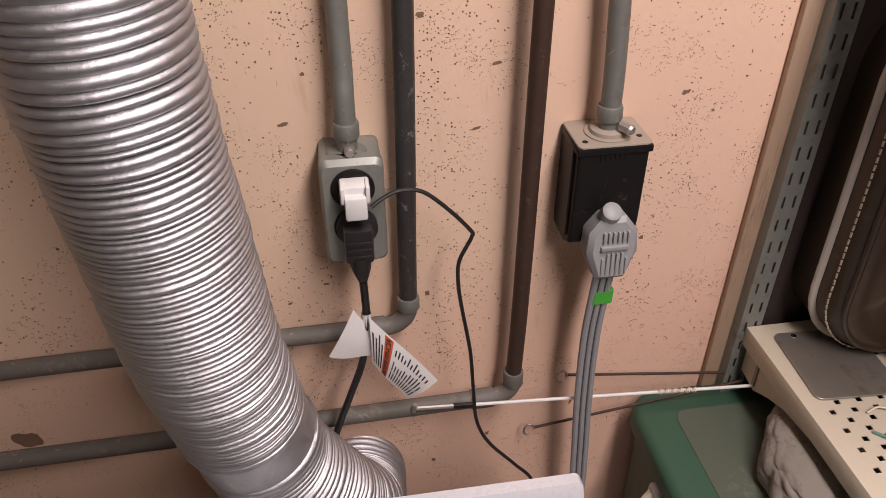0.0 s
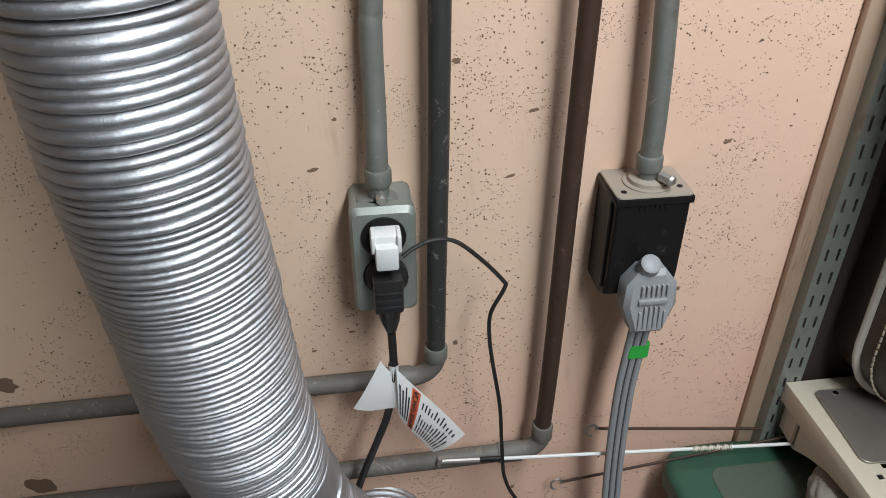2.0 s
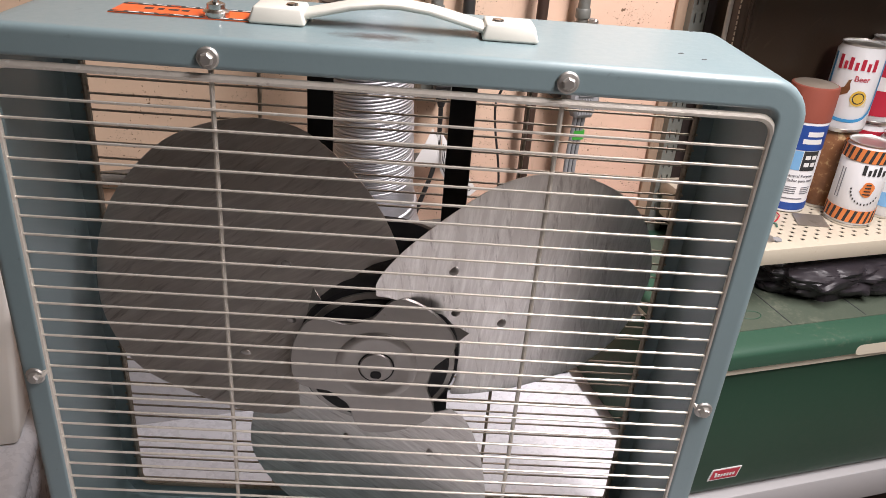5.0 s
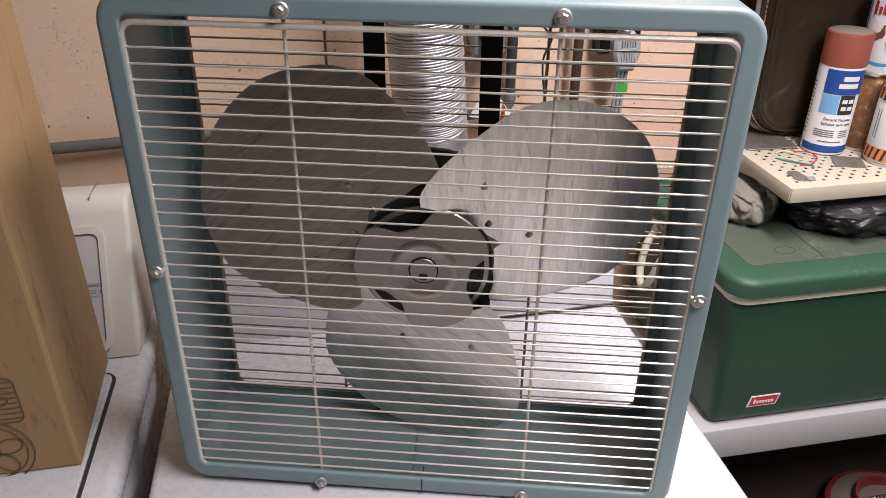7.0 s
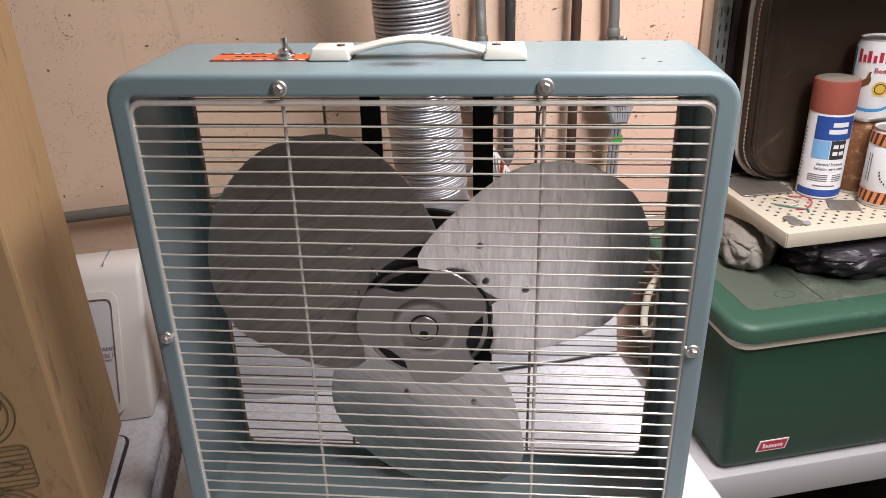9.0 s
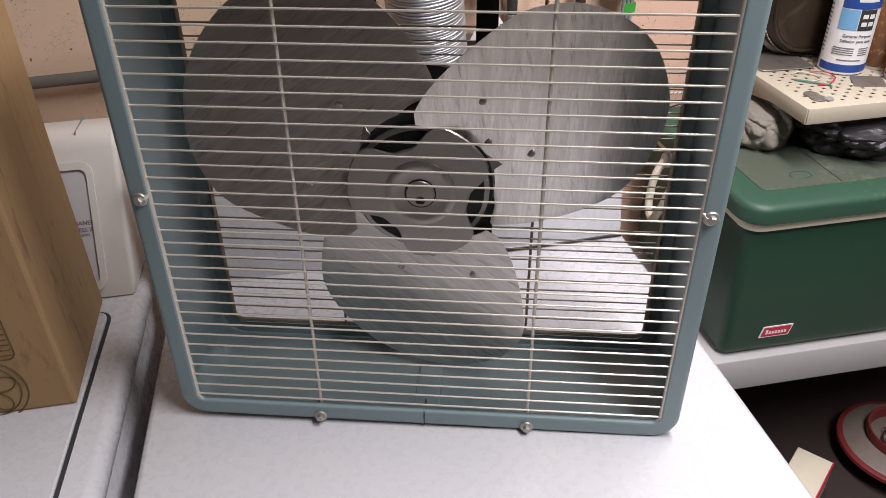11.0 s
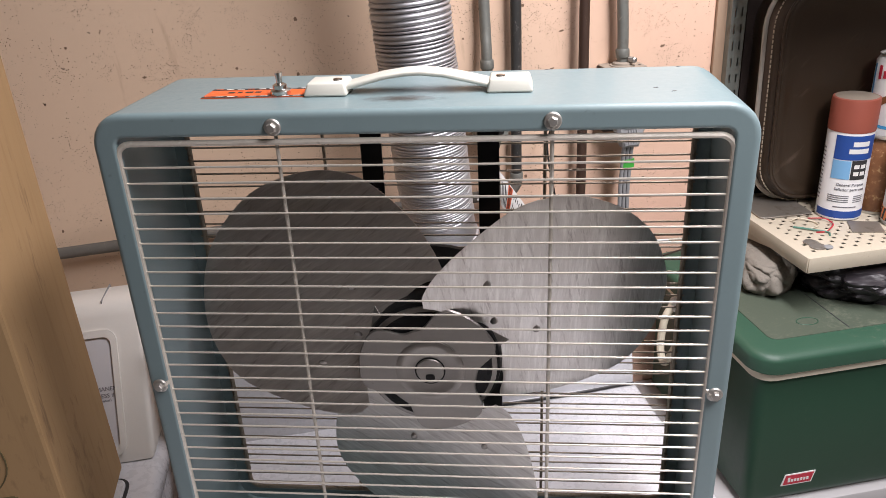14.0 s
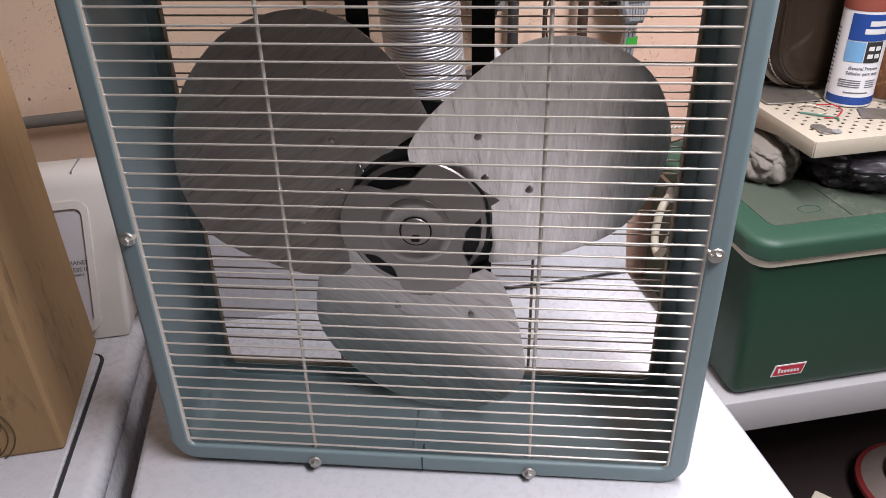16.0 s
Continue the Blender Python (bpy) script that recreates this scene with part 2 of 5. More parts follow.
M = dict(
    wall=wall_paint(),
    room=mat("room_paint", (0.17, 0.15, 0.135), rough=0.85, bump=0.3, scale=40),
    ceiling=mat("ceiling_boards", (0.50, 0.46, 0.42), rough=0.9, bump=0.3, scale=30),
    floor=mat("concrete_floor", (0.60, 0.58, 0.55), rough=0.7, bump=0.4, scale=30, vary=0.15, dirt=(0.30, 0.27, 0.25), dirt_amount=0.2),
    paint=fan_paint(),
    blade=blade_metal(),
    hub=mat("hub_steel", (0.36, 0.34, 0.32), rough=0.42, metal=1.0, bump=0.1, scale=120, vary=0.2, dirt=(0.17, 0.14, 0.12), dirt_amount=0.15),
    wire=mat("grille_wire", (0.63, 0.585, 0.515), rough=0.34, metal=0.4, bump=0.25, scale=260, vary=0.25, dirt=(0.16, 0.10, 0.06), dirt_amount=0.12, dirt_scale=45),
    # rear wire: rust stains, plus a darker base colour painting its shade
    shaded_wire=mat("rear_grille_wire", (0.34, 0.29, 0.23), rough=0.5, metal=0.6, bump=0.25, scale=260, vary=0.3, dirt=(0.10, 0.06, 0.04), dirt_amount=0.35, dirt_scale=45),
    black=mat("black_paint", (0.008, 0.008, 0.009), rough=0.5, spec=0.3, bump=0.15, scale=150, vary=0.3),
    rubber=mat("black_rubber", (0.014, 0.013, 0.013), rough=0.42, vary=0.2, bump=0.1, scale=200),
    bakelite=mat("black_bakelite", (0.009, 0.008, 0.008), rough=0.42, spec=0.2, vary=0.3, bump=0.12, scale=180, dirt=(0.09, 0.075, 0.06), dirt_amount=0.04),
    ivory=mat("ivory_plastic", (0.62, 0.61, 0.54), rough=0.4, vary=0.04, bump=0.05, scale=120),
    white_plastic=mat("white_plastic", (0.66, 0.66, 0.645), rough=0.38, vary=0.03),
    chrome=mat("worn_chrome", (0.62, 0.60, 0.56), rough=0.22, metal=1.0, vary=0.15, bump=0.1, scale=200, dirt=(0.3, 0.22, 0.15), dirt_amount=0.05, dirt_scale=60),
    zinc=mat("zinc_bolt", (0.46, 0.44, 0.41), rough=0.5, metal=0.9, vary=0.25, bump=0.15, scale=300),
    galv=mat("galvanised_steel", (0.26, 0.275, 0.25), rough=0.52, metal=0.5, vary=0.25, bump=0.2, scale=60, dirt=(0.17, 0.15, 0.12), dirt_amount=0.3, dirt_scale=20),
    conduit=mat("conduit_steel", (0.20, 0.205, 0.185), rough=0.55, metal=0.4, vary=0.3, bump=0.25, scale=70, dirt=(0.13, 0.11, 0.09), dirt_amount=0.3, dirt_scale=26),
    dark_pipe=mat("dark_scratched_pipe", (0.048, 0.047, 0.045), rough=0.5, metal=0.35, vary=0.35, bump=0.25, scale=120, dirt=(0.26, 0.24, 0.21), dirt_amount=0.10, dirt_scale=50, stretch=(1, 1, 0.4)),
    rust_pipe=mat("rusty_brown_pipe", (0.062, 0.034, 0.023), rough=0.6, metal=0.3, vary=0.4, bump=0.3, scale=90, dirt=(0.035, 0.025, 0.02), dirt_amount=0.4, dirt_scale=12, stretch=(1, 1, 0.25)),
    painted_pipe=mat("painted_over_pipe", (0.125, 0.115, 0.10), rough=0.6, vary=0.3, bump=0.3, scale=80, dirt=(0.27, 0.23, 0.18), dirt_amount=0.2, dirt_scale=24),
    foil=mat("aluminium_foil", (0.54, 0.54, 0.56), rough=0.52, metal=1.0, vary=0.08, bump=0.5, scale=190, rough_vary=0.14),
    white_enamel=mat("white_enamel", (0.58, 0.58, 0.605), rough=0.28, vary=0.02, bump=0.04, scale=90, dirt=(0.60, 0.58, 0.55), dirt_amount=0.0, coat=0.2),
    cream_plastic=mat("cream_console_plastic", (0.74, 0.71, 0.66), rough=0.42, vary=0.04, bump=0.06, scale=200),
    panel=mat("console_panel", (0.66, 0.65, 0.67), rough=0.5, vary=0.03),
    seam=mat("dark_gasket", (0.03, 0.03, 0.033), rough=0.6),
    grey_text=mat("grey_print", (0.16, 0.16, 0.18), rough=0.6),
    black_text=mat("black_print", (0.03, 0.03, 0.03), rough=0.6),
    white_print=mat("white_print", (0.78, 0.78, 0.76), rough=0.5),
    cardboard=mat("cardboard", (0.33, 0.208, 0.098), rough=0.8, vary=0.1, bump=0.3, scale=60, dirt=(0.15, 0.085, 0.04), dirt_amount=0.10, dirt_scale=7, stretch=(1, 1, 0.35)),
    ink=mat("box_ink", (0.10, 0.075, 0.03), rough=0.8),
    cooler_green=mat("cooler_green", (0.013, 0.054, 0.029), rough=0.42, vary=0.12, bump=0.08, scale=90, dirt=(0.05, 0.09, 0.06), dirt_amount=0.05, dirt_scale=5),
    lid_green=mat("cooler_lid_green", (0.026, 0.078, 0.047), rough=0.5, vary=0.12, bump=0.25, scale=160, dirt=(0.10, 0.13, 0.09), dirt_amount=0.12, dirt_scale=7),
    lid_top=mat("cooler_lid_top", (0.068, 0.086, 0.061), rough=0.6, vary=0.12, bump=0.3, scale=160, dirt=(0.14, 0.15, 0.11), dirt_amount=0.25, dirt_scale=7),
    cream_trim=mat("cream_trim", (0.66, 0.60, 0.47), rough=0.5, vary=0.06),
    shelf=mat("cream_shelf_steel", (0.54, 0.48, 0.375), rough=0.5, vary=0.09, bump=0.15, scale=120, dirt=(0.32, 0.22, 0.13), dirt_amount=0.06, dirt_scale=16),
    white_board=mat("white_board", (0.44, 0.43, 0.43), rough=0.6, vary=0.06, bump=0.2, scale=60, dirt=(0.42, 0.38, 0.35), dirt_amount=0.1),
    wood=mat("old_wood_strip", (0.36, 0.25, 0.17), rough=0.75, vary=0.2, bump=0.3, scale=60, dirt=(0.20, 0.125, 0.08), dirt_amount=0.3, stretch=(6, 6, 0.5)),
    dark_brown=mat("dark_brown", (0.030, 0.019, 0.016), rough=0.7, vary=0.3, bump=0.3, scale=50),
    leather=mat("brown_vinyl", (0.040, 0.026, 0.016), rough=0.36, vary=0.2, bump=0.3, scale=320, dirt=(0.03, 0.022, 0.016), dirt_amount=0.2, dirt_scale=6),
    piping=mat("off_white_piping", (0.43, 0.39, 0.335), rough=0.5, vary=0.1),
    thread=mat("pale_thread", (0.42, 0.36, 0.27), rough=0.8),
    tin=mat("tin_plate", (0.33, 0.30, 0.26), rough=0.45, metal=0.7, vary=0.2, bump=0.15, scale=50, dirt=(0.17, 0.13, 0.09), dirt_amount=0.25),
    bag=mat("black_plastic_film", (0.024, 0.020, 0.024), rough=0.46, vary=0.3, bump=0.5, scale=60, spec=0.5),
    rag=mat("soiled_rag", (0.21, 0.19, 0.16), rough=0.9, vary=0.25, bump=0.4, scale=220, dirt=(0.07, 0.06, 0.05), dirt_amount=0.4, dirt_scale=18),
    red_cap=mat("red_primer_paint", (0.33, 0.085, 0.055), rough=0.6, vary=0.12, bump=0.1, dirt=(0.10, 0.04, 0.03), dirt_amount=0.05, dirt_scale=22),
    blue_print=mat("blue_print", (0.022, 0.075, 0.32), rough=0.4, vary=0.05),
    light_blue=mat("light_blue_print", (0.20, 0.44, 0.72), rough=0.4, vary=0.08),
    can_white=mat("can_white_lacquer", (0.74, 0.74, 0.74), rough=0.35, vary=0.04),
    can_blue=mat("can_blue_lacquer", (0.05, 0.27, 0.52), rough=0.35, vary=0.05),
    can_red=mat("can_red_lacquer", (0.50, 0.025, 0.05), rough=0.38, vary=0.06),
    can_brown=mat("can_brown_picture", (0.20, 0.085, 0.035), rough=0.4, vary=0.5, scale=120, dirt=(0.50, 0.36, 0.18), dirt_amount=0.25, dirt_scale=60),
    orange=mat("orange_lacquer", (0.72, 0.22, 0.06), rough=0.4, vary=0.05),
    label_orange=mat("orange_foil", (0.75, 0.12, 0.025), rough=0.4, vary=0.08),
    gold=mat("gold_lacquer", (0.66, 0.42, 0.06), rough=0.4, vary=0.1),
    aluminium=mat("can_aluminium", (0.62, 0.60, 0.56), rough=0.32, metal=0.9, vary=0.12),
    grey_plug=mat("grey_vinyl", (0.27, 0.275, 0.28), rough=0.5, vary=0.06, bump=0.08, scale=150),
    dark_stripe=mat("dark_cord_stripe", (0.07, 0.07, 0.073), rough=0.5),
    green_tape=mat("green_tape", (0.05, 0.36, 0.045), rough=0.5, vary=0.08),
    paper=mat("white_paper", (0.66, 0.65, 0.63), rough=0.7, vary=0.04),
    red_print=mat("red_print", (0.55, 0.10, 0.035), rough=0.6),
    coating=mat("dust_grey_top", (0.30, 0.255, 0.205), rough=0.7, metal=0.1, vary=0.15, bump=0.2, scale=120),
    red_enamel=mat("red_enamel", (0.17, 0.02, 0.02), rough=0.4, vary=0.15, dirt=(0.15, 0.09, 0.07), dirt_amount=0.2),
    grey_enamel=mat("grey_worn_enamel", (0.17, 0.135, 0.115), rough=0.5, vary=0.2, bump=0.2),
    red_wire=mat("red_wire", (0.55, 0.03, 0.05), rough=0.4),
    teal_wire=mat("green_wire", (0.10, 0.22, 0.17), rough=0.4),
    chip=mat("bare_concrete_chip", (0.20, 0.125, 0.08), rough=0.9, vary=0.4, bump=0.5, scale=260),
    bare=mat("worn_through_paint", (0.05, 0.05, 0.05), rough=0.6),
    fixture=mat("fixture_white", (0.7, 0.7, 0.68), rough=0.5),
)

for key, pale, amount in (("dark_pipe", (0.34, 0.32, 0.29), 0.8), ("rust_pipe", (0.16, 0.10, 0.07), 0.7), ("conduit", (0.42, 0.38, 0.32), 0.7), ("painted_pipe", (0.36, 0.32, 0.26), 0.7), ("galv", (0.25, 0.24, 0.22), 0.5)):
    scratched(M[key], (20, 35, 15), (40, 40, 9), 3.0, 0.62, 0.70, pale, amount)
    scratched(M[key], (-35, -20, 40), (60, 60, 8), 2.2, 0.64, 0.72, pale, amount)
scratched(M["wire"], (0, 0, 0), (130, 130, 130), 1.0, 0.60, 0.66, (0.72, 0.70, 0.64), 0.8)
scratched(M["foil"], (0, 0, 0), (30, 30, 60), 1.0, 0.55, 0.75, (0.60, 0.60, 0.62), 0.5, 0.5)
scratched(M["wall"], (0, 6, 0), (34, 34, 5), 1.0, 0.63, 0.76, (0.44, 0.29, 0.19), 0.45)
scratched(M["wall"], (0, -12, 0), (170, 170, 60), 1.0, 0.66, 0.72, (0.36, 0.22, 0.14), 0.6)
scratched(M["cardboard"], (0, 3, 0), (90, 90, 3), 1.0, 0.50, 0.70, (0.27, 0.165, 0.075), 0.7)
scratched(M["cardboard"], (0, -2, 0), (22, 22, 4), 1.0, 0.60, 0.70, (0.10, 0.055, 0.025), 0.7)
scratched(M["paint"], (0, 30, 10), (26, 80, 60), 1.0, 0.66, 0.74, (0.10, 0.125, 0.13), 0.5)
scratched(M["shelf"], (0, 0, 20), (90, 90, 90), 1.0, 0.64, 0.72, (0.30, 0.21, 0.13), 0.4)
scratched(M["leather"], (10, 40, 0), (12, 12, 60), 1.0, 0.60, 0.72, (0.12, 0.09, 0.065), 0.5)

# ---- geometry helpers: each gives (verts, faces) ----
def join(*geos):
    v, f = [], []
    for gv, gf in geos:
        k = len(v)
        v += [tuple(p) for p in gv]
        f += [tuple(i + k for i in q) for q in gf]
    return v, f


def moved(g, m):
    return [tuple(m @ Vector(p)) for p in g[0]], g[1]


def gbox(x0, x1, y0, y1, z0, z1, bev=0.0, seg=2):
    bm = bmesh.new()
    bmesh.ops.create_cube(bm, size=1.0)
    for v in bm.verts:
        v.co = ((x0 + x1) / 2 + v.co.x * (x1 - x0), (y0 + y1) / 2 + v.co.y * (y1 - y0), (z0 + z1) / 2 + v.co.z * (z1 - z0))
    if bev:
        bmesh.ops.bevel(bm, geom=bm.edges[:], offset=bev, segments=seg, profile=0.5, affect="EDGES")
    bm.verts.index_update()
    g = [tuple(v.co) for v in bm.verts], [tuple(v.index for v in f.verts) for f in bm.faces]
    bm.free()
    return g


def smooth_path(pts, per=8):
    """Catmull-Rom through the points."""
    P = [Vector(p) for p in pts]
    P = [P[0] * 2 - P[1]] + P + [P[-1] * 2 - P[-2]]
    out = []
    for i in range(1, len(P) - 2):
        a, b, c, d = P[i - 1:i + 3]
        for k in range(per):
            t = k / per
            out.append(0.5 * (2 * b + (c - a) * t + (2 * a - 5 * b + 4 * c - d) * t * t + (3 * b - a - 3 * c + d) * t ** 3))
    return out + [P[-2]]


def gtube(pts, r, n=10, closed=False, caps=True, flat=1.0):
    """A tube along points; r is a number or a list; flat squeezes it across its first normal."""
    P = [Vector(p) for p in pts]
    R = r if isinstance(r, (list, tuple)) else [r] * len(P)
    v, f, up = [], [], None
    for i, p in enumerate(P):
        a, b = (P[i - 1], P[(i + 1) % len(P)]) if closed else (P[max(i - 1, 0)], P[min(i + 1, len(P) - 1)])
        d = (b - a).normalized()
        if up is None:
            up = d.orthogonal() if abs(d.y) > 0.9 else (Vector((0, 1, 0)) - d * d.y).normalized()
        up = (up - d * up.dot(d)).normalized()
        side = d.cross(up)
        for k in range(n):
            t = 2 * math.pi * k / n
            v.append(tuple(p + R[i] * (math.cos(t) * side + flat * math.sin(t) * up)))
    m = len(P)
    for i in range(m if closed else m - 1):
        j = (i + 1) % m
        for k in range(n):
            k2 = (k + 1) % n
            f.append((i * n + k, i * n + k2, j * n + k2, j * n + k))
    if caps and not closed:
        f += [tuple(range(n))[::-1], tuple(range((m - 1) * n, m * n))]
    return v, f


def glathe(profile, n=32, m=None):
    """Profile of (radius, height) turned about z; ends are closed where the radius is above nought."""
    v, f = [], []
    for r, z in profile:
        for k in range(n):
            t = 2 * math.pi * k / n
            v.append((r * math.cos(t), r * math.sin(t), z))
    for i in range(len(profile) - 1):
        for k in range(n):
            k2 = (k + 1) % n
            f.append((i * n + k, i * n + k2, (i + 1) * n + k2, (i + 1) * n + k))
    f += [tuple(range(n))[::-1], tuple(range((len(profile) - 1) * n, len(profile) * n))]
    g = v, f
    return moved(g, m) if m is not None else g


def gprism(outline, depth, m=None, bev=0.0):
    """A flat outline of (x, y) raised from z = 0 to depth, with its top edge drawn in by bev."""
    c = Vector((sum(p[0] for p in outline) / len(outline), sum(p[1] for p in outline) / len(outline)))
    rings = [(0, 0.0), (depth - bev, 0.0)] + ([(depth, bev)] if bev else [])
    n, v, f = len(outline), [], []
    for z, d in rings:
        for p in outline:
            q = Vector(p) - c
            s = max(0.0, 1 - d / max(q.length, 1e-6))
            v.append((c.x + q.x * s, c.y + q.y * s, z))
    for i in range(len(rings) - 1):
        for k in range(n):
            k2 = (k + 1) % n
            f.append((i * n + k, i * n + k2, (i + 1) * n + k2, (i + 1) * n + k))
    f += [tuple(range(n))[::-1], tuple(range((len(rings) - 1) * n, len(rings) * n))]
    g = v, f
    return moved(g, m) if m is not None else g


def rrect(hw, hh, r, seg=6, cx=0.0, cy=0.0):
    """A rounded rectangle about (cx, cy), anticlockwise."""
    out = []
    for sx, sy, a0 in ((1, -1, -90), (1, 1, 0), (-1, 1, 90), (-1, -1, 180)):
        for k in range(seg + 1):
            a = radians(a0 + 90 * k / seg)
            out.append((cx + sx * (hw - r) + r * math.cos(a), cy + sy * (hh - r) + r * math.sin(a)))
    return out


def gsheet(xs, zs, holes, y, thick):
    """A sheet in x and z cut by the lines xs and zs, left open where holes(i, j) is true, with thickness in y."""
    v, f = [], []
    nx, nz = len(xs), len(zs)
    for yy in (y, y + thick):
        v += [(x, yy, z) for z in zs for x in xs]
    k, at = nx * nz, lambda i, j: j * nx + i
    solid = lambda i, j: 0 <= i < nx - 1 and 0 <= j < nz - 1 and not holes(i, j)
    for j in range(nz - 1):
        for i in range(nx - 1):
            if not solid(i, j):
                continue
            a, b, c, d = at(i, j), at(i + 1, j), at(i + 1, j + 1), at(i, j + 1)
            f += [(a, b, c, d), (d + k, c + k, b + k, a + k)]
            for di, dj, p, q in ((-1, 0, d, a), (1, 0, b, c), (0, -1, a, b), (0, 1, c, d)):
                if not solid(i + di, j + dj):
                    f.append((q, p, p + k, q + k))
    return v, f


def mesh(name, g, material, smooth=None):
    me = bpy.data.meshes.new(name)
    me.from_pydata([tuple(p) for p in g[0]], [], g[1])
    me.materials.append(material)
    if smooth:
        me.polygons.foreach_set("use_smooth", [True] * len(me.polygons))
        me.set_sharp_from_angle(angle=radians(smooth))
    me.update()
    return me


def part(name, g, material, parent, label="", smooth=35):
    ob = new(name, g if isinstance(g, bpy.types.Mesh) else mesh(name, g, material, smooth))
    ob.parent = parent
    return tagged(ob, label) if label else ob


def thing(name, m, label, category, group=""):
    ob = new(name)
    ob.empty_display_size = 0.05
    ob.matrix_world = m
    return tagged(ob, label, category, group)


def structure(name, g, material, label="", smooth=None):
    return tagged(new(name, mesh(name, g, material, smooth)), label, kind="structure")


def lettering(text, size, depth=0.0003):
    """The outlines of some words as a solid, centred, in x and y."""
    cu = bpy.data.curves.new("words", "FONT")
    cu.body, cu.size, cu.extrude, cu.align_x, cu.align_y = text, size, depth, "CENTER", "CENTER"
    cu.resolution_u = 3
    ob = bpy.data.objects.new("words", cu)
    scene.collection.objects.link(ob)
    bpy.context.view_layer.update()
    me = bpy.data.meshes.new_from_object(ob.evaluated_get(bpy.context.evaluated_depsgraph_get()))
    g = [tuple(v.co) for v in me.vertices], [tuple(p.vertices) for p in me.polygons]
    bpy.data.objects.remove(ob)
    bpy.data.curves.remove(cu)
    bpy.data.meshes.remove(me)
    return g


def wrap(g, radius, angle0, z0):
    """Bends a flat layout (x, y, height) round an upright cylinder."""
    out = []
    for x, y, h in g[0]:
        a = angle0 + x / radius
        out.append(((radius + h) * math.sin(a), -(radius + h) * math.cos(a), z0 + y))
    return out, g[1]


def grid_patch(w, h, nx, ny, depth=0.0004):
    """A rectangle of small faces, to be wrapped."""
    v, f = [], []
    for hh in (0.0, depth):
        v += [(-w / 2 + w * i / nx, -h / 2 + h * j / ny, hh) for j in range(ny + 1) for i in range(nx + 1)]
    k = (nx + 1) * (ny + 1)
    for j in range(ny):
        for i in range(nx):
            a = j * (nx + 1) + i
            f.append((a + k, a + 1 + k, a + nx + 2 + k, a + nx + 1 + k))
    rim = [i for i in range(nx + 1)] + [j * (nx + 1) + nx for j in range(1, ny + 1)] + [ny * (nx + 1) + i for i in range(nx - 1, -1, -1)] + [j * (nx + 1) for j in range(ny - 1, 0, -1)]
    for a, b in zip(rim, rim[1:] + rim[:1]):
        f.append((a, b, b + k, a + k))
    return v, f


def shifted(g, x, y, h=0.0):
    return [(p[0] + x, p[1] + y, p[2] + h) for p in g[0]], g[1]


def yup(x=0.0, y=0.0, z=0.0):
    """Turns a flat layout's z to face -y: what is raised comes forward."""
    return Matrix.Translation((x, y, z)) @ pose(0, 0, 0, 90)


# ---- the room ----
WALL = 0.567
structure("wall_north", gbox(-1.7, 2.3, WALL, WALL + 0.15, 0, 2.45), M["wall"], "old pitted painted concrete wall, cream turning pinker to the right and low down")
# unseen surroundings: dark walls and a pale floor set what the blades reflect
structure("wall_south", gbox(-1.7, 2.3, -2.75, -2.6, 0, 2.45), M["room"], "plain brownish wall closing the room")
structure("wall_west", gbox(-1.85, -1.7, -2.75, WALL + 0.15, 0, 2.45), M["room"], "plain brownish wall closing the room")
structure("wall_east", gbox(2.3, 2.45, -2.75, WALL + 0.15, 0, 2.45), M["room"], "plain brownish wall closing the room")
structure("floor", gbox(-1.85, 2.45, -2.75, WALL + 0.15, -0.1, 0), M["floor"], "unseen stained concrete floor, kept pale to reflect in the fan blades")
structure("ceiling", gbox(-1.85, 2.45, -2.75, WALL + 0.15, 2.45, 2.55), M["ceiling"], "plain dull basement ceiling")

for lx, ly, watts, wide, deep in LAMPS:
    hw = wide / 2 + 0.03
    lamp = thing("ceiling_light", pose(lx, ly, 2.45), "plain white ceiling light fixture", "ceiling light")
    part("housing", gbox(-hw, hw, -deep / 2 - 0.03, deep / 2 + 0.03, -0.13, 0.0, 0.01), M["fixture"], lamp)

# ---- the box fan ----
FAN = pose(0.0035, 0.008, 0.9138, -0.2, 0.8, -15.1)
W2, H = 0.2695, 0.5350


def band(profile, r, seg=7):
    """A profile of (inset, depth) led round the fan's rounded square."""
    v, f, n = [], [], None
    for d, y in profile:
        ring = rrect(W2 - d, H / 2 - d, max(r - d, 0.004), seg, 0, H / 2)
        n = len(ring)
        v += [(x, y, z) for x, z in ring]
    m = len(profile)
    for i in range(m):
        j = (i + 1) % m
        for k in range(n):
            k2 = (k + 1) % n
            f.append((i * n + k, j * n + k, j * n + k2, i * n + k2))
    return v, f


fan = thing("box_fan", FAN, "vintage blue-grey metal box fan with wire grilles on the dryer", "fan")
body = part("housing", band([(0.020, 0.010), (0.020, 0.0015), (0.0185, 0.0), (0.0170, 0.0), (0.0062, 0.0), (0.0045, 0.0), (0.0019, 0.0008), (0.0005, 0.0026), (0.0, 0.0055), (0.0, 0.0075),
                             (0.0, 0.137), (0.0, 0.140), (0.0015, 0.1445), (0.005, 0.146), (0.016, 0.146), (0.016, 0.1445), (0.0015, 0.1435),
                             (0.0015, 0.003), (0.0185, 0.0018), (0.0185, 0.010)], 0.028), M["paint"], fan, smooth=50)
part("seam", gbox(-0.0006, 0.0006, -0.0004, 0.02, 0.0005, 0.0195), M["seam"], fan)
part("base_bracket", gbox(-0.014, 0.014, 0.02, 0.1, 0.0018, 0.0045, 0.001), M["paint"], fan)


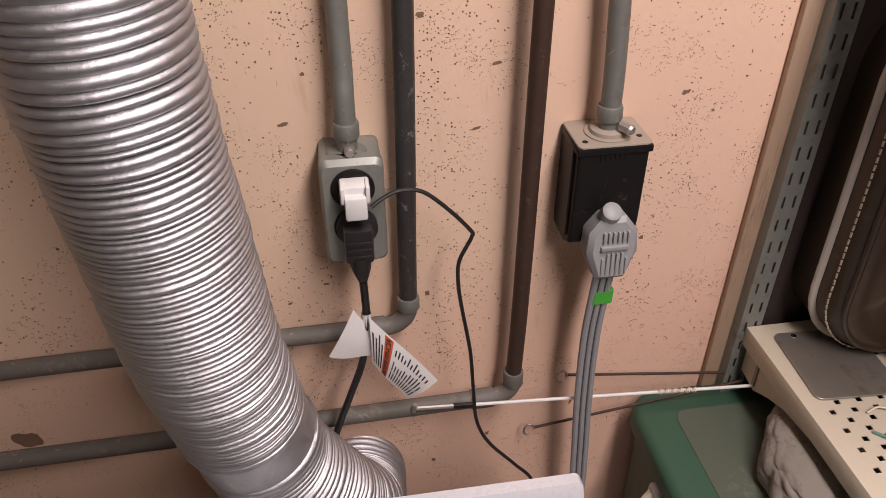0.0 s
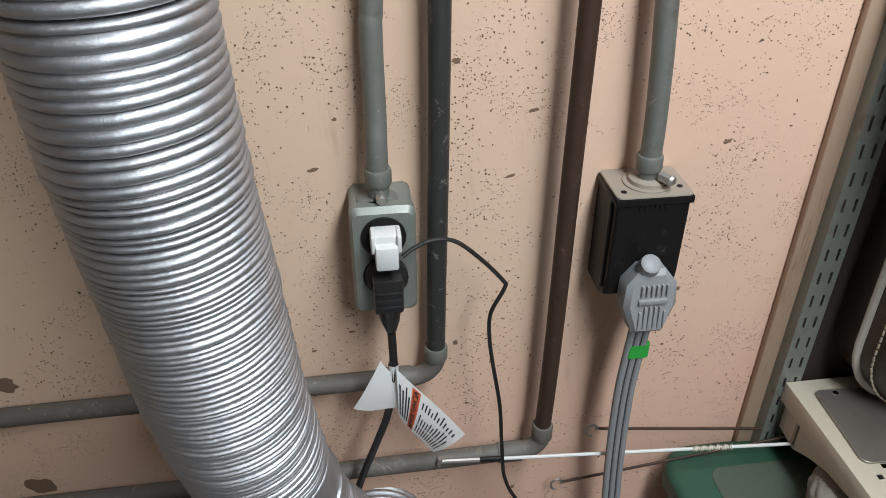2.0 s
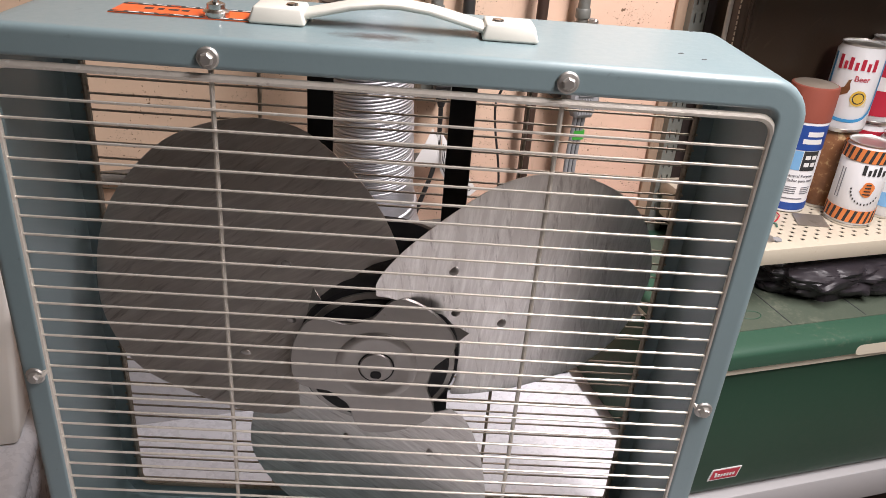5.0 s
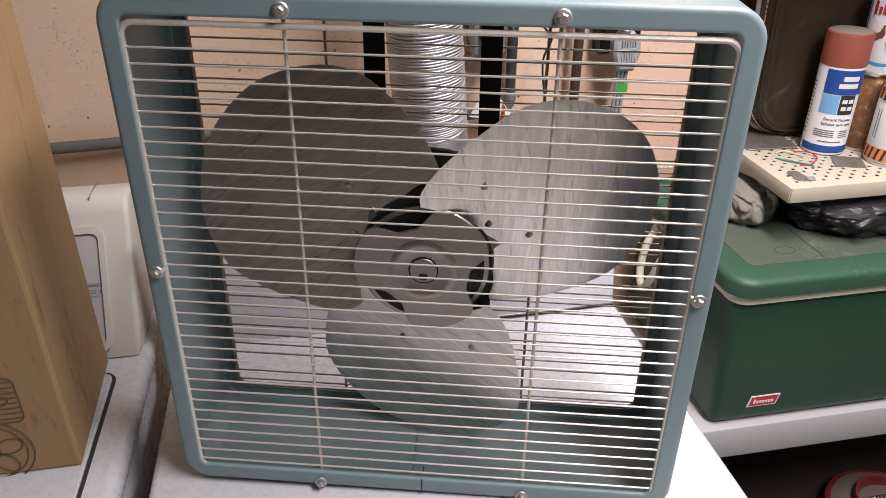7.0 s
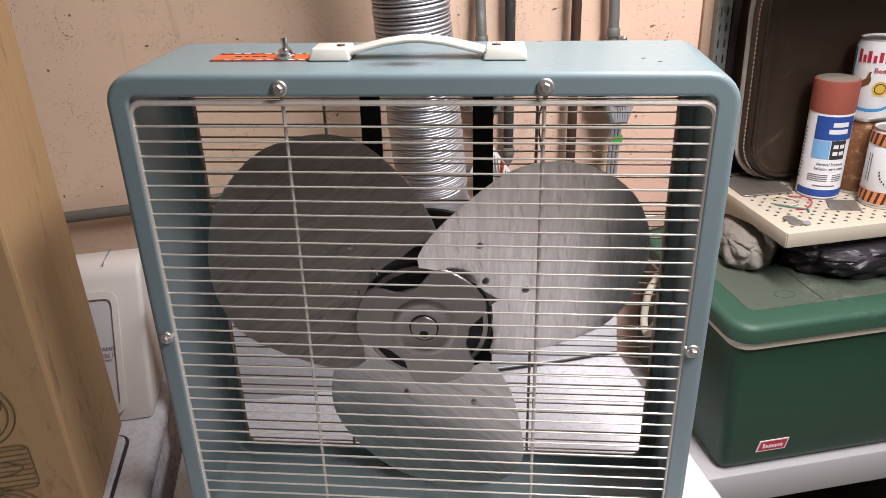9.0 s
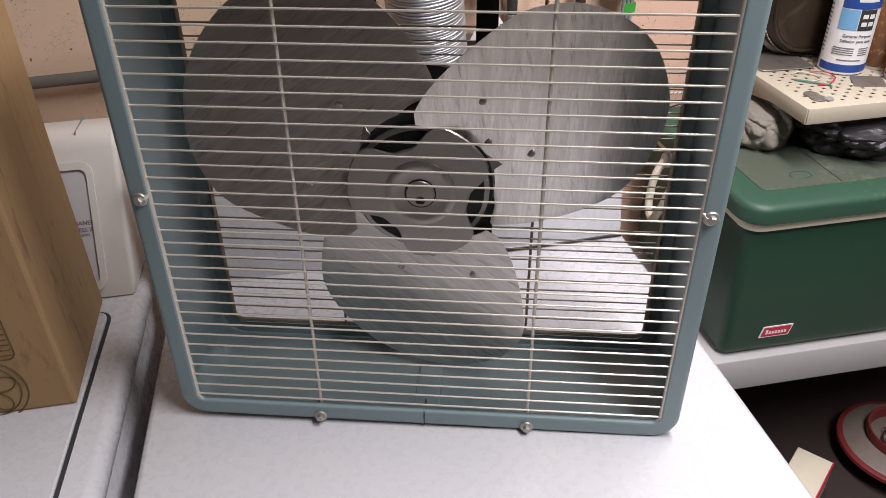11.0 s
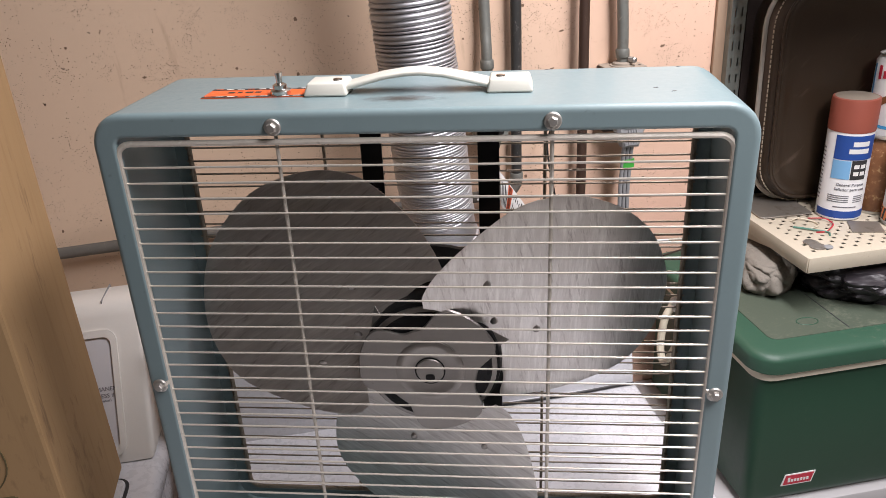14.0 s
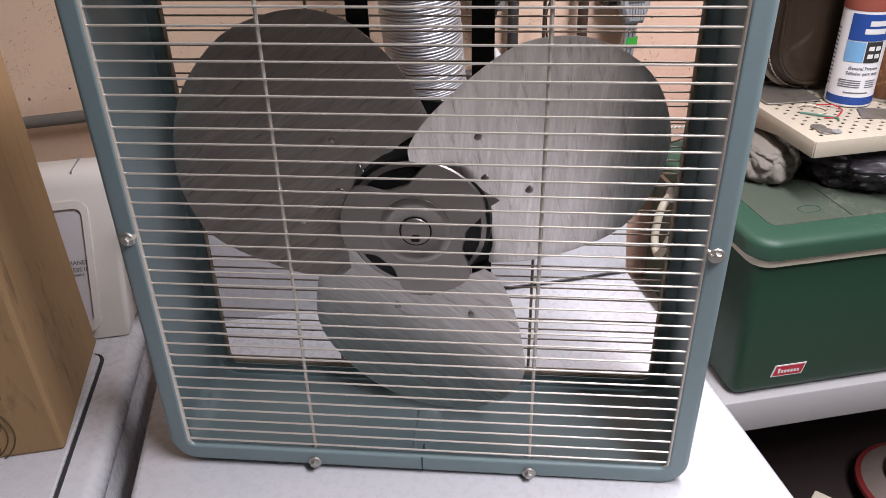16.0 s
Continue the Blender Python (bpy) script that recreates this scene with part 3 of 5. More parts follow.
def bolt_mesh():
    hexa = [(0.0043 * math.cos(radians(60 * k)), 0.0043 * math.sin(radians(60 * k))) for k in range(6)]
    return mesh("bolt", join(glathe([(0.0068, 0), (0.0072, 0.0010), (0.0062, 0.0022), (0.0046, 0.0026)], 20),
                             gprism(hexa, 0.0066, Matrix.Identity(4), 0.001), glathe([(0.0022, 0.0), (0.0022, 0.006)], 10)), M["zinc"], 30)


bolt = bolt_mesh()
for x, z in ((-0.113, 0.5225), (0.1105, 0.5235), (-0.258, 0.2715), (0.2575, 0.2715), (-0.114, 0.0065), (0.1105, 0.0065)):
    b = part("bolt", bolt, None, fan)
    b.matrix_local = yup(x, -0.0002, z) @ pose(0, 0, 0, 0, 0, (x * 900) % 60)


def grille(name, y, hw, z0, z1, uprights, material, label, back):
    cz, hh, over = (z0 + z1) / 2, (z1 - z0) / 2, 0.004 if back else 0.0
    g = part(name, gtube([(x, y, z) for x, z in rrect(hw, hh, 0.012, 5, 0, cz)], 0.0027, 8, closed=True), material, fan, label)
    rod = mesh("wire", gtube([(-hw - over, 0, 0), (-hw * 0.4, 0, 0.0002), (hw * 0.3, 0, -0.0002), (hw + over, 0, 0)], 0.00104, 6), material, 50)
    for k in range(1, 35):
        w = part("wire", rod, None, g)
        w.location = (0, y, z1 - 0.0209 - 0.01397 * (k - 1))
    for x in uprights:
        zt, zb = (0.5225, 0.0065) if not back else (z1, z0)
        part("upright_wire", gtube([(x, y + 0.003, zb), (x, y + 0.003, zb + 0.1), (x, y + 0.003, zt - 0.1), (x, y + 0.003, zt)], 0.0017, 8), material, g)
    return g


front = grille("front_grille", 0.0035, 0.2505, 0.0155, 0.5090, (-0.1135, 0.1105), M["wire"], "worn bare steel wire grille", False)
for s in (-1, 1):
    part("side_clip", gtube([(s * 0.2505, 0.002, 0.2755), (s * 0.2530, -0.001, 0.2725), (s * 0.2580, -0.0015, 0.2715)], 0.0022, 8), M["wire"], front)
grille("rear_grille", 0.1405, 0.2515, 0.0235, 0.5130, (-0.112, 0.110), M["shaded_wire"], "stained steel wire grille, coloured darker for its shade", True)
for x in (-0.0605, 0.0548):
    part("motor_strap", gbox(x - 0.0105, x + 0.0105, 0.128, 0.131, 0.004, H - 0.003, 0.0006), M["black"], fan)

HUB = (-0.0031, 0.2624)
motor = part("motor", glathe([(0.03, -0.014), (0.060, -0.011), (0.0690, -0.004), (0.0705, 0.006), (0.0700, 0.014), (0.068, 0.026), (0.070, 0.050), (0.085, 0.056), (0.098, 0.062), (0.098, 0.068), (0.04, 0.070)], 40, Matrix.Translation((HUB[0], 0.064, HUB[1])) @ pose(0, 0, 0, -90)), M["black"], fan, "black enamelled motor")

part("motor_face", glathe([(0.0660, 0.0), (0.0655, 0.0016), (0.058, 0.0034), (0.034, 0.0052), (0.012, 0.0054)], 40, Matrix.Translation((HUB[0], 0.0565, HUB[1])) @ pose(0, 0, 0, 90)), M["hub"], motor, "dull grey motor end shield")
for a in (98, 128, -2, -30, 218, 248):
    at = Matrix.Translation((HUB[0] + 0.0555 * math.cos(radians(a)), 0.0538, HUB[1] + 0.0555 * math.sin(radians(a)))) @ pose(0, 0, 0, 90)
    part("vent_hole", gprism(rrect(0.0042, 0.0075, 0.004, 4), 0.0012, at @ pose(0, 0, 0, 0, 0, a)), M["black"], motor)

# one blade in (radius, tangent), pitched so that its leading side comes forward
OUTLINE = [(0.054, 0.049), (0.067, 0.0590), (0.100, 0.0625), (0.150, 0.0565), (0.188, 0.046), (0.213, 0.026), (0.230, 0.0), (0.239, -0.036), (0.2375, -0.070), (0.226, -0.100), (0.205, -0.130),
           (0.175, -0.151), (0.140, -0.164), (0.105, -0.165), (0.072, -0.152), (0.040, -0.131), (0.017, -0.108), (0.004, -0.090), (0.0035, -0.0855), (0.008, -0.082), (0.027, -0.070), (0.052, -0.037), (0.061, -0.020), (0.063, 0.010), (0.059, 0.034)]


def blade_depth(r, t):
    return 0.0581 - 0.3574 * t - 0.319 * t * t + 0.0249 * (r - 0.1)


def blade_geo():
    edge = [(p.x, p.y) for p in smooth_path([(a, b, 0) for a, b in OUTLINE] + [(OUTLINE[0][0], OUTLINE[0][1], 0)], 4)[:-1]]
    cr, ct = 0.130, -0.050
    v, f, n = [], [], len(edge)
    rings = (1.0, 0.975, 0.93, 0.75, 0.5, 0.25)
    for side in (-0.0006, 0.0006):
        for s in rings:
            for r, t in edge:
                rr, tt = cr + (r - cr) * s, ct + (t - ct) * s
                v.append((rr, blade_depth(rr, tt) + side * (0.6 if s == 1.0 else 1.0), tt))
        v.append((cr, blade_depth(cr, ct) + side, ct))
    k = len(rings) * n + 1
    for o, flip in ((0, False), (k, True)):
        for i in range(len(rings) - 1):
            for j in range(n):
                q = (o + i * n + j, o + i * n + (j + 1) % n, o + (i + 1) * n + (j + 1) % n, o + (i + 1) * n + j)
                f.append(q[::-1] if flip else q)
        for j in range(n):
            q = (o + (len(rings) - 1) * n + j, o + (len(rings) - 1) * n + (j + 1) % n, o + k - 1)
            f.append(q[::-1] if flip else q)
    for j in range(n):
        f.append((j, k + j, k + (j + 1) % n, (j + 1) % n))
    return v, f


rotor = part("rotor", glathe([(0.012, 0.0), (0.012, 0.012)], 16, Matrix.Translation((HUB[0], 0.046, HUB[1])) @ pose(0, 0, 0, -90)), M["hub"], fan)
blade_mesh = mesh("blade", blade_geo(), M["blade"], 40)
rivet_mesh = mesh("rivet", glathe([(0.0042, 0.0), (0.0044, 0.0006), (0.0034, 0.0014), (0.0014, 0.0018)], 14), M["hub"], 60)
arm_mesh = mesh("arm", gprism([(0.040, -0.030), (0.066, -0.046), (0.088, -0.068), (0.100, -0.064), (0.102, -0.048), (0.098, -0.024), (0.116, 0.006), (0.117, 0.024), (0.104, 0.028), (0.066, 0.020), (0.040, 0.020)], 0.0016), M["hub"])
for v in arm_mesh.vertices:
    r, t, w = v.co
    blend = min(1.0, max(0.0, (r - 0.045) / 0.022))
    v.co = (r, 0.0475 * (1 - blend) + (blade_depth(r, t) + 0.0010) * blend + w, t)
for a in (169.36, 49.36, 289.36):
    m = Matrix.Translation((HUB[0], 0, HUB[1])) @ pose(0, 0, 0, 0, -a, 0)
    part("blade", blade_mesh, None, rotor).matrix_local = m
    part("hub_arm", arm_mesh, None, rotor).matrix_local = m
    for r, t in ((0.1075, 0.017), (0.0769, -0.0166), (0.0908, -0.0591)):
        rv = part("rivet", rivet_mesh, None, rotor)
        rv.matrix_local = m @ Matrix.Translation((r, blade_depth(r, t) - 0.0006, t)) @ pose(0, 0, 0, 90 - math.degrees(math.atan(0.3574 + 0.638 * t)))

spider = []
for k in range(90):
    a = 2 * math.pi * k / 90
    notch = max(math.exp(-(((math.degrees(a) - c + 180) % 360 - 180) / 25.0) ** 4) for c in (109, -11, 229))
    spider.append(((0.0715 - 0.025 * notch) * math.cos(a), (0.0715 - 0.025 * notch) * math.sin(a)))
AT = Matrix.Translation((HUB[0], 0.0470, HUB[1])) @ pose(0, 0, 0, 90)
plate = part("hub_plate", join(gprism(spider, 0.0022, AT, 0.0012),
                               glathe([(0.0345, 0.0), (0.0340, 0.0030), (0.0300, 0.0042), (0.0265, 0.0036), (0.0215, 0.0026), (0.0160, 0.0024), (0.0152, 0.0010)], 40, AT)), M["hub"], rotor, "dull stamped hub plate")
part("shaft_gap", glathe([(0.0152, 0.0), (0.0152, 0.0026), (0.0140, 0.0026)], 32, AT), M["black"], plate)
part("shaft_cap", glathe([(0.0139, 0.0), (0.0139, 0.0030), (0.0130, 0.0038), (0.003, 0.0040)], 32, AT), M["hub"], plate)
part("key_hole", gprism(rrect(0.0046, 0.0036, 0.003, 4, 0.0, -0.0068), 0.0045, AT), M["black"], plate)

# top: carrying handle, switch and its plate
handle = part("handle", gtube([(-0.064, 0.065, H + 0.0065), (-0.051, 0.065, H + 0.0088), (-0.031, 0.065, H + 0.0150), (-0.011, 0.065, H + 0.0182), (0.002, 0.065, H + 0.0184), (0.022, 0.065, H + 0.0158), (0.044, 0.065, H + 0.0095), (0.060, 0.065, H + 0.0062)],
                        0.0128, 16, flat=1.0), M["ivory"], fan, "arched ivory plastic carrying strap")
for v in handle.data.vertices:
    path_z = H + 0.0165 - 0.0110 * min(1, abs((v.co.x + 0.002) / 0.060)) ** 1.8
    v.co.z = path_z + max(-0.0022, min(0.0022, (v.co.z - path_z) * 0.5))
for x0, x1 in ((-0.0980, -0.0605), (0.0578, 0.0962)):
    cap = part("handle_end", gbox(x0, x1, 0.046, 0.085, H + 0.0002, H + 0.0108, 0.0020, 3), M["ivory"], handle)
    for v in cap.data.vertices:
        if v.co.z > H + 0.005:
            v.co.y += 0.004 if v.co.y < 0.065 else -0.004
            v.co.x += 0.002 if v.co.x < (x0 + x1) / 2 else -0.002
    part("screw", glathe([(0.0042, 0), (0.0038, 0.0014), (0.001, 0.002)], 16, Matrix.Translation(((x0 + x1) / 2 + (0.008 if x0 < 0 else -0.008), 0.0640, H + 0.0105))), M["chrome"], handle)
plate = part("switch_plate", gbox(-0.190, -0.097, 0.049, 0.083, H + 0.0002, H + 0.0008), M["label_orange"], fan, "orange switch plate with black edges")
part("black_edge", gbox(-0.190, -0.097, 0.0775, 0.083, H + 0.0008, H + 0.0010), M["black_text"], plate)
part("black_edge", gbox(-0.190, -0.097, 0.049, 0.0545, H + 0.0008, H + 0.0010), M["black_text"], plate)
for k, (x, w) in enumerate(((-0.172, 0.006), (-0.163, 0.004), (-0.156, 0.007), (-0.147, 0.005))):
    part("print_bar", gbox(x, x + w, 0.0655, 0.0705, H + 0.0008, H + 0.0010), M["black_text"], plate)
for k in range(9):
    for y in (0.0510, 0.0795):
        part("print_bar", gbox(-0.187 + k * 0.0098, -0.1805 + k * 0.0098, y, y + 0.0014, H + 0.0010, H + 0.0012), M["white_print" if k % 3 else "label_orange"], plate)
switch = part("toggle_switch", glathe([(0.0088, 0), (0.0088, 0.003), (0.0074, 0.0042), (0.0062, 0.0048), (0.0062, 0.0078), (0.0042, 0.009)], 20, Matrix.Translation((-0.1215, 0.059, H + 0.001))), M["chrome"], fan, "chromed toggle switch")
part("lever", gtube([(-0.1215, 0.059, H + 0.009), (-0.1217, 0.0595, H + 0.014), (-0.1220, 0.060, H + 0.0190)], [0.0024, 0.0028, 0.0034], 12), M["chrome"], switch)
for x, y in ((0.197, 0.055), (0.209, 0.041), (0.230, 0.139), (0.11, 0.139)):
    part("paint_chip", gprism([(0.0022 * math.cos(a) * (1 + 0.4 * math.sin(3 * a + x * 90)), 0.0012 * math.sin(a)) for a in [k * 0.7 for k in range(9)]], 0.0003, Matrix.Translation((x, y, H - 0.0001)) @ pose(0, 0, 0, 0, 0, 30)), M["bare"], fan)

# ---- the two machines ----
TOP = 0.91


def console(parent, x0, x1, material, y0=0.334):
    prof = [(y0, TOP + 0.002), (y0 + 0.004, TOP + 0.02), (y0 + 0.095, TOP + 0.182), (y0 + 0.103, TOP + 0.194), (y0 + 0.118, TOP + 0.200), (y0 + 0.16, TOP + 0.198), (y0 + 0.185, TOP + 0.18), (y0 + 0.195, TOP + 0.002)]
    v = [(x, y, z) for x in (x0, x1) for y, z in prof]
    n = len(prof)
    f = [tuple(range(n)), tuple(range(n, 2 * n))[::-1]] + [(k, k + n, (k + 1) % n + n, (k + 1) % n) for k in range(n)]
    bm = bmesh.new()
    me = mesh("console", (v, f), material)
    bm.from_mesh(me)
    bmesh.ops.recalc_face_normals(bm, faces=bm.faces)
    bmesh.ops.bevel(bm, geom=[e for e in bm.edges if abs(e.verts[0].co.x - e.verts[1].co.x) < 1e-6], offset=0.007, segments=3, profile=0.5, affect="EDGES")
    bm.to_mesh(me)
    bm.free()
    me.polygons.foreach_set("use_smooth", [True] * len(me.polygons))
    me.set_sharp_from_angle(angle=radians(40))
    return part("console", me, None, parent)


dryer = thing("clothes_dryer", pose(0.0325, 0.17, 0), "white enamelled clothes dryer under the fan", "dryer")
inv = dryer.matrix_world.inverted()
part("cabinet", moved(gbox(-0.297, 0.362, -0.275, 0.405, 0.015, 0.874, 0.006), inv), M["white_enamel"], dryer)
part("top", moved(gbox(-0.300, 0.365, -0.290, 0.410, 0.877, TOP, 0.009, 3), inv), M["white_enamel"], dryer)
prof = [(0.340, TOP - 0.001), (0.343, TOP + 0.02), (0.374, TOP + 0.196), (0.380, TOP + 0.206), (0.390, TOP + 0.206), (0.396, TOP + 0.19), (0.402, TOP - 0.001)]
con = part("console", moved(gprism(prof, 0.656, Matrix.Translation((-0.296, 0, 0)) @ Matrix(((0, 0, 1, 0), (1, 0, 0, 0), (0, 1, 0, 0), (0, 0, 0, 1))), 0.004), inv), M["white_enamel"], dryer, "plain white back panel with small print", 50)
for x, z, w in ((0.24, 1.055, 0.05), (0.24, 1.045, 0.042), (0.24, 1.035, 0.046), (0.09, 1.05, 0.03), (0.09, 1.04, 0.022)):
    s = (z - TOP - 0.02) / 0.176
    part("print_bar", moved(gbox(x, x + w, 0.3422 + 0.031 * s, 0.3432 + 0.031 * s, z, z + 0.0035), inv), M["panel"], con)
for sx in (-0.27, 0.33):
    for sy in (-0.24, 0.36):
        part("foot", moved(glathe([(0.018, 0), (0.02, 0.004), (0.012, 0.016)], 12, Matrix.Translation((sx, sy, 0))), inv), M["rubber"], dryer)

washer = thing("washing_machine", pose(-0.68, 0.17, 0), "white top-loading washing machine with a cream control console", "washing machine")
inv = washer.matrix_world.inverted()
part("cabinet", moved(gbox(-1.013, -0.342, -0.155, 0.545, 0.015, 0.874, 0.006), inv), M["white_enamel"], washer)
part("top", moved(gbox(-1.02, -0.335, -0.170, 0.548, 0.872, TOP, 0.016, 4), inv), M["white_enamel"], washer)
part("lid_gasket", moved(gprism(rrect(0.306, 0.226, 0.02, 5, -0.678, 0.075), 0.003, Matrix.Translation((0, 0, TOP - 0.0015))), inv), M["seam"], washer)
part("lid", moved(gprism(rrect(0.3015, 0.2215, 0.016, 5, -0.678, 0.075), 0.0065, Matrix.Translation((0, 0, TOP - 0.0008)), 0.002), inv), M["white_enamel"], washer)
con = console(washer, -1.018, -0.346, M["cream_plastic"])
con.location = inv.translation


def on_console(x, s, lift):
    """A place on the console's sloping face: s runs up it from nought to one."""
    y, z = 0.338 + s * 0.091, TOP + 0.02 + s * 0.162
    return Vector((x, y - lift * 0.872, z + lift * 0.490))


SLOPE = pose(0, 0, 0, 90 - 29.3)
frame_l = rrect(0.2915, 0.088, 0.016, 5, -0.672, 0)
inner_l = rrect(0.2835, 0.0775, 0.010, 5, -0.672, 0)
nf = len(frame_l)
fr_v = [(x, y, h) for ring, h in ((frame_l, 0.0), (frame_l, 0.003), (inner_l, 0.004), (inner_l, 0.0)) for x, y in ring]
fr_f = [(i * nf + k, i * nf + (k + 1) % nf, (i + 1) * nf + (k + 1) % nf, (i + 1) * nf + k) for i in range(3) for k in range(nf)]
at = Matrix.Translation(inv.translation) @ Matrix.Translation(on_console(0, 0.435, 0.0)) @ SLOPE
bezel = part("panel_frame", moved((fr_v, fr_f), at), M["cream_plastic"], con)
bezel.location = -inv.translation
pan = part("control_panel", moved(gprism(inner_l, 0.0012, Matrix.Identity(4)), at), M["panel"], con, "pale printed control panel")
pan.location = -inv.translation
for words, s, size in (("PERMANENT", 0.463, 0.0082), ("PRESS II", 0.413, 0.0082), ("(sensor)", 0.378, 0.0055)):
    t = part("words", moved(lettering(words, size), Matrix.Translation(inv.translation) @ Matrix.Translation(on_console(-0.404, s, 0.0014)) @ SLOPE), M["grey_text"], pan, smooth=None)
part("seam", moved(gbox(-0.3985, -0.3972, 0.443, 0.500, TOP + 0.192, TOP + 0.2006), inv), M["grey_plug"], con).location = -inv.translation

# ---- cardboard carton on the washing machine ----
carton = thing("cardboard_box", pose(-0.60, 0.218, TOP + 0.006), "tall water-stained cardboard carton standing on the washing machine", "box")
inv = carton.matrix_world.inverted()
sides = [(-0.82, 0.118), (-0.3785, 0.118), (-0.3865, 0.318), (-0.82, 0.318)]
cv = [(x, y, z) for z in (TOP + 0.006, TOP + 0.60) for x, y in sides]
bm = bmesh.new()
me = mesh("carton_body", (cv, [(3, 2, 1, 0), (4, 5, 6, 7), (0, 1, 5, 4), (1, 2, 6, 5), (2, 3, 7, 6), (3, 0, 4, 7)]), M["cardboard"])
bm.from_mesh(me)
bmesh.ops.bevel(bm, geom=bm.edges[:], offset=0.004, segments=2, profile=0.5, affect="EDGES")
bm.to_mesh(me)
bm.free()
for v in me.vertices:
    v.co = inv @ v.co
part("carton_body", me, None, carton)
for z, kind in ((1.098, 0), (1.022, 1), (0.952, 2)):
    cx = -0.466
    g = []
    if kind == 1:
        pts = rrect(0.045, 0.030, 0.008, 4, cx, z)
        g.append(gtube([(x, 0.1175, y) for x, y in pts], 0.0008, 5, closed=True))
        for k in range(8):
            g.append(gtube([(cx - 0.043, 0.1175, z - 0.0245 + k * 0.007), (cx + 0.043, 0.1175, z - 0.0245 + k * 0.007)], 0.0007, 5))
        g.append(gtube([(cx + 0.034 * math.cos(a), 0.1175, z + 0.010 * math.sin(a)) for a in [k * math.pi / 12 for k in range(24)]], 0.0008, 5, closed=True))
    else:
        for rad in (0.044, 0.037, 0.009):
            g.append(gtube([(cx + rad * math.cos(a), 0.1175, z + rad * math.sin(a)) for a in [k * math.pi / 16 for k in range(32)]], 0.0009, 5, closed=True))
        for a0 in (90, 162, 234, 306, 18):
            c = (cx + 0.021 * math.cos(radians(a0)), z + 0.021 * math.sin(radians(a0)))
            u, w = math.cos(radians(a0)), math.sin(radians(a0))
            g.append(gtube([(c[0] + 0.014 * math.cos(a) * u - 0.010 * math.sin(a) * w, 0.1175, c[1] + 0.014 * math.cos(a) * w + 0.010 * math.sin(a) * u) for a in [k * math.pi / 10 for k in range(20)]], 0.0008, 5, closed=True))
    for line in g:
        part("printed_line", moved(line, inv), M["ink"], carton, "line of a drawing in dark ink")

# ---- aluminium duct ----
duct = thing("dryer_duct", pose(0.069, 0.41, 1.2), "flexible corrugated aluminium duct rising in front of the wall", "duct")
inv = pose(-0.075, -0.41, -1.2)


def corrugated(path, r, pitch, depth, around=44, seed=1):
    """Close ribs of uneven pitch and depth along a path."""
    rnd = random.Random(seed)
    P = smooth_path(path, 24)
    L = [0.0]
    for a, b in zip(P, P[1:]):
        L.append(L[-1] + (b - a).length)
    s, pts, rad = 0.0, [], []

    def place(d):
        d = min(max(d, 0), L[-1] - 1e-6)
        lo, hi = 0, len(L) - 1
        while hi - lo > 1:
            mid = (lo + hi) // 2
            lo, hi = (mid, hi) if L[mid] <= d else (lo, mid)
        return P[lo].lerp(P[lo + 1], (d - L[lo]) / max(L[lo + 1] - L[lo], 1e-9))
    while s < L[-1] - pitch:
        high = max(0.0, min(1.0, (place(s).z - 1.36) / 0.12))
        p = pitch * rnd.uniform(0.8, 1.25) * (1 + 1.5 * high * high * rnd.uniform(0.2, 1.0))
        dd = depth * (rnd.uniform(0.6, 1.1) if rnd.random() < 0.75 else 1.7) * (1 + 0.5 * high)
        wide = r + rnd.uniform(-0.0005, 0.0005)
        for k, q in ((0.0, 1.0), (0.13, 0.5), (0.3, 0.08), (0.5, 0.0), (0.7, 0.08), (0.87, 0.5)):
            pts.append(place(s + p * k))
            rad.append(wide - dd * q)
        s += p
    v, f = gtube(pts, rad, around, caps=False)
    out = []
    for i, p in enumerate(v):
        c = pts[i // around]
        q = Vector(p)
        w = 1 + 0.022 * noise.noise(q * 22) + 0.010 * noise.noise(q * 70)
        out.append(tuple(c + (q - c) * w))
    return out, f


rise = [(0.056, 0.395, 2.45), (0.062, 0.402, 1.90), (0.070, 0.409, 1.55), (0.075, 0.410, 1.445), (0.083, 0.412, 1.335), (0.088, 0.416, 1.27), (0.0925, 0.426, 1.225), (0.097, 0.434, 1.185)]
part("flexible_pipe", moved(corrugated(rise, 0.0515, 0.0038, 0.0023, seed=3), inv), M["foil"], duct, smooth=60)
part("joint_sleeve", moved(gtube([(0.0955, 0.432, 1.196), (0.0968, 0.434, 1.186), (0.0972, 0.4345, 1.182), (0.103, 0.443, 1.150), (0.104, 0.444, 1.146), (0.106, 0.446, 1.138)], [0.0505, 0.051, 0.0495, 0.0495, 0.0515, 0.0505], 40, caps=False), inv), M["foil"], duct, "smooth crimped sleeve", smooth=60)
part("flexible_pipe", moved(corrugated([(0.103, 0.443, 1.150), (0.112, 0.452, 1.105), (0.138, 0.462, 1.05), (0.165, 0.480, 0.99), (0.178, 0.515, 0.95), (0.182, 0.566, 0.94)], 0.0515, 0.0068, 0.0042, seed=5), inv), M["foil"], duct, smooth=60)

# ---- pipes and conduits ----
def pipe(name, pts, r, material, label, bands=(), n=16):
    o = Vector(pts[0])
    ob = thing(name, Matrix.Translation(o), label, "pipe")
    part("tube", gtube([Vector(p) - o for p in pts], r, n), material, ob)
    for a, b, rr, mt in bands:
        a, b = Vector(a) - o, Vector(b) - o
        d = (b - a).normalized() * 0.0015
        part("coupling", gtube([a, a + d, b - d, b], [rr * 0.94, rr, rr, rr * 0.94], n), mt, ob)
    return ob


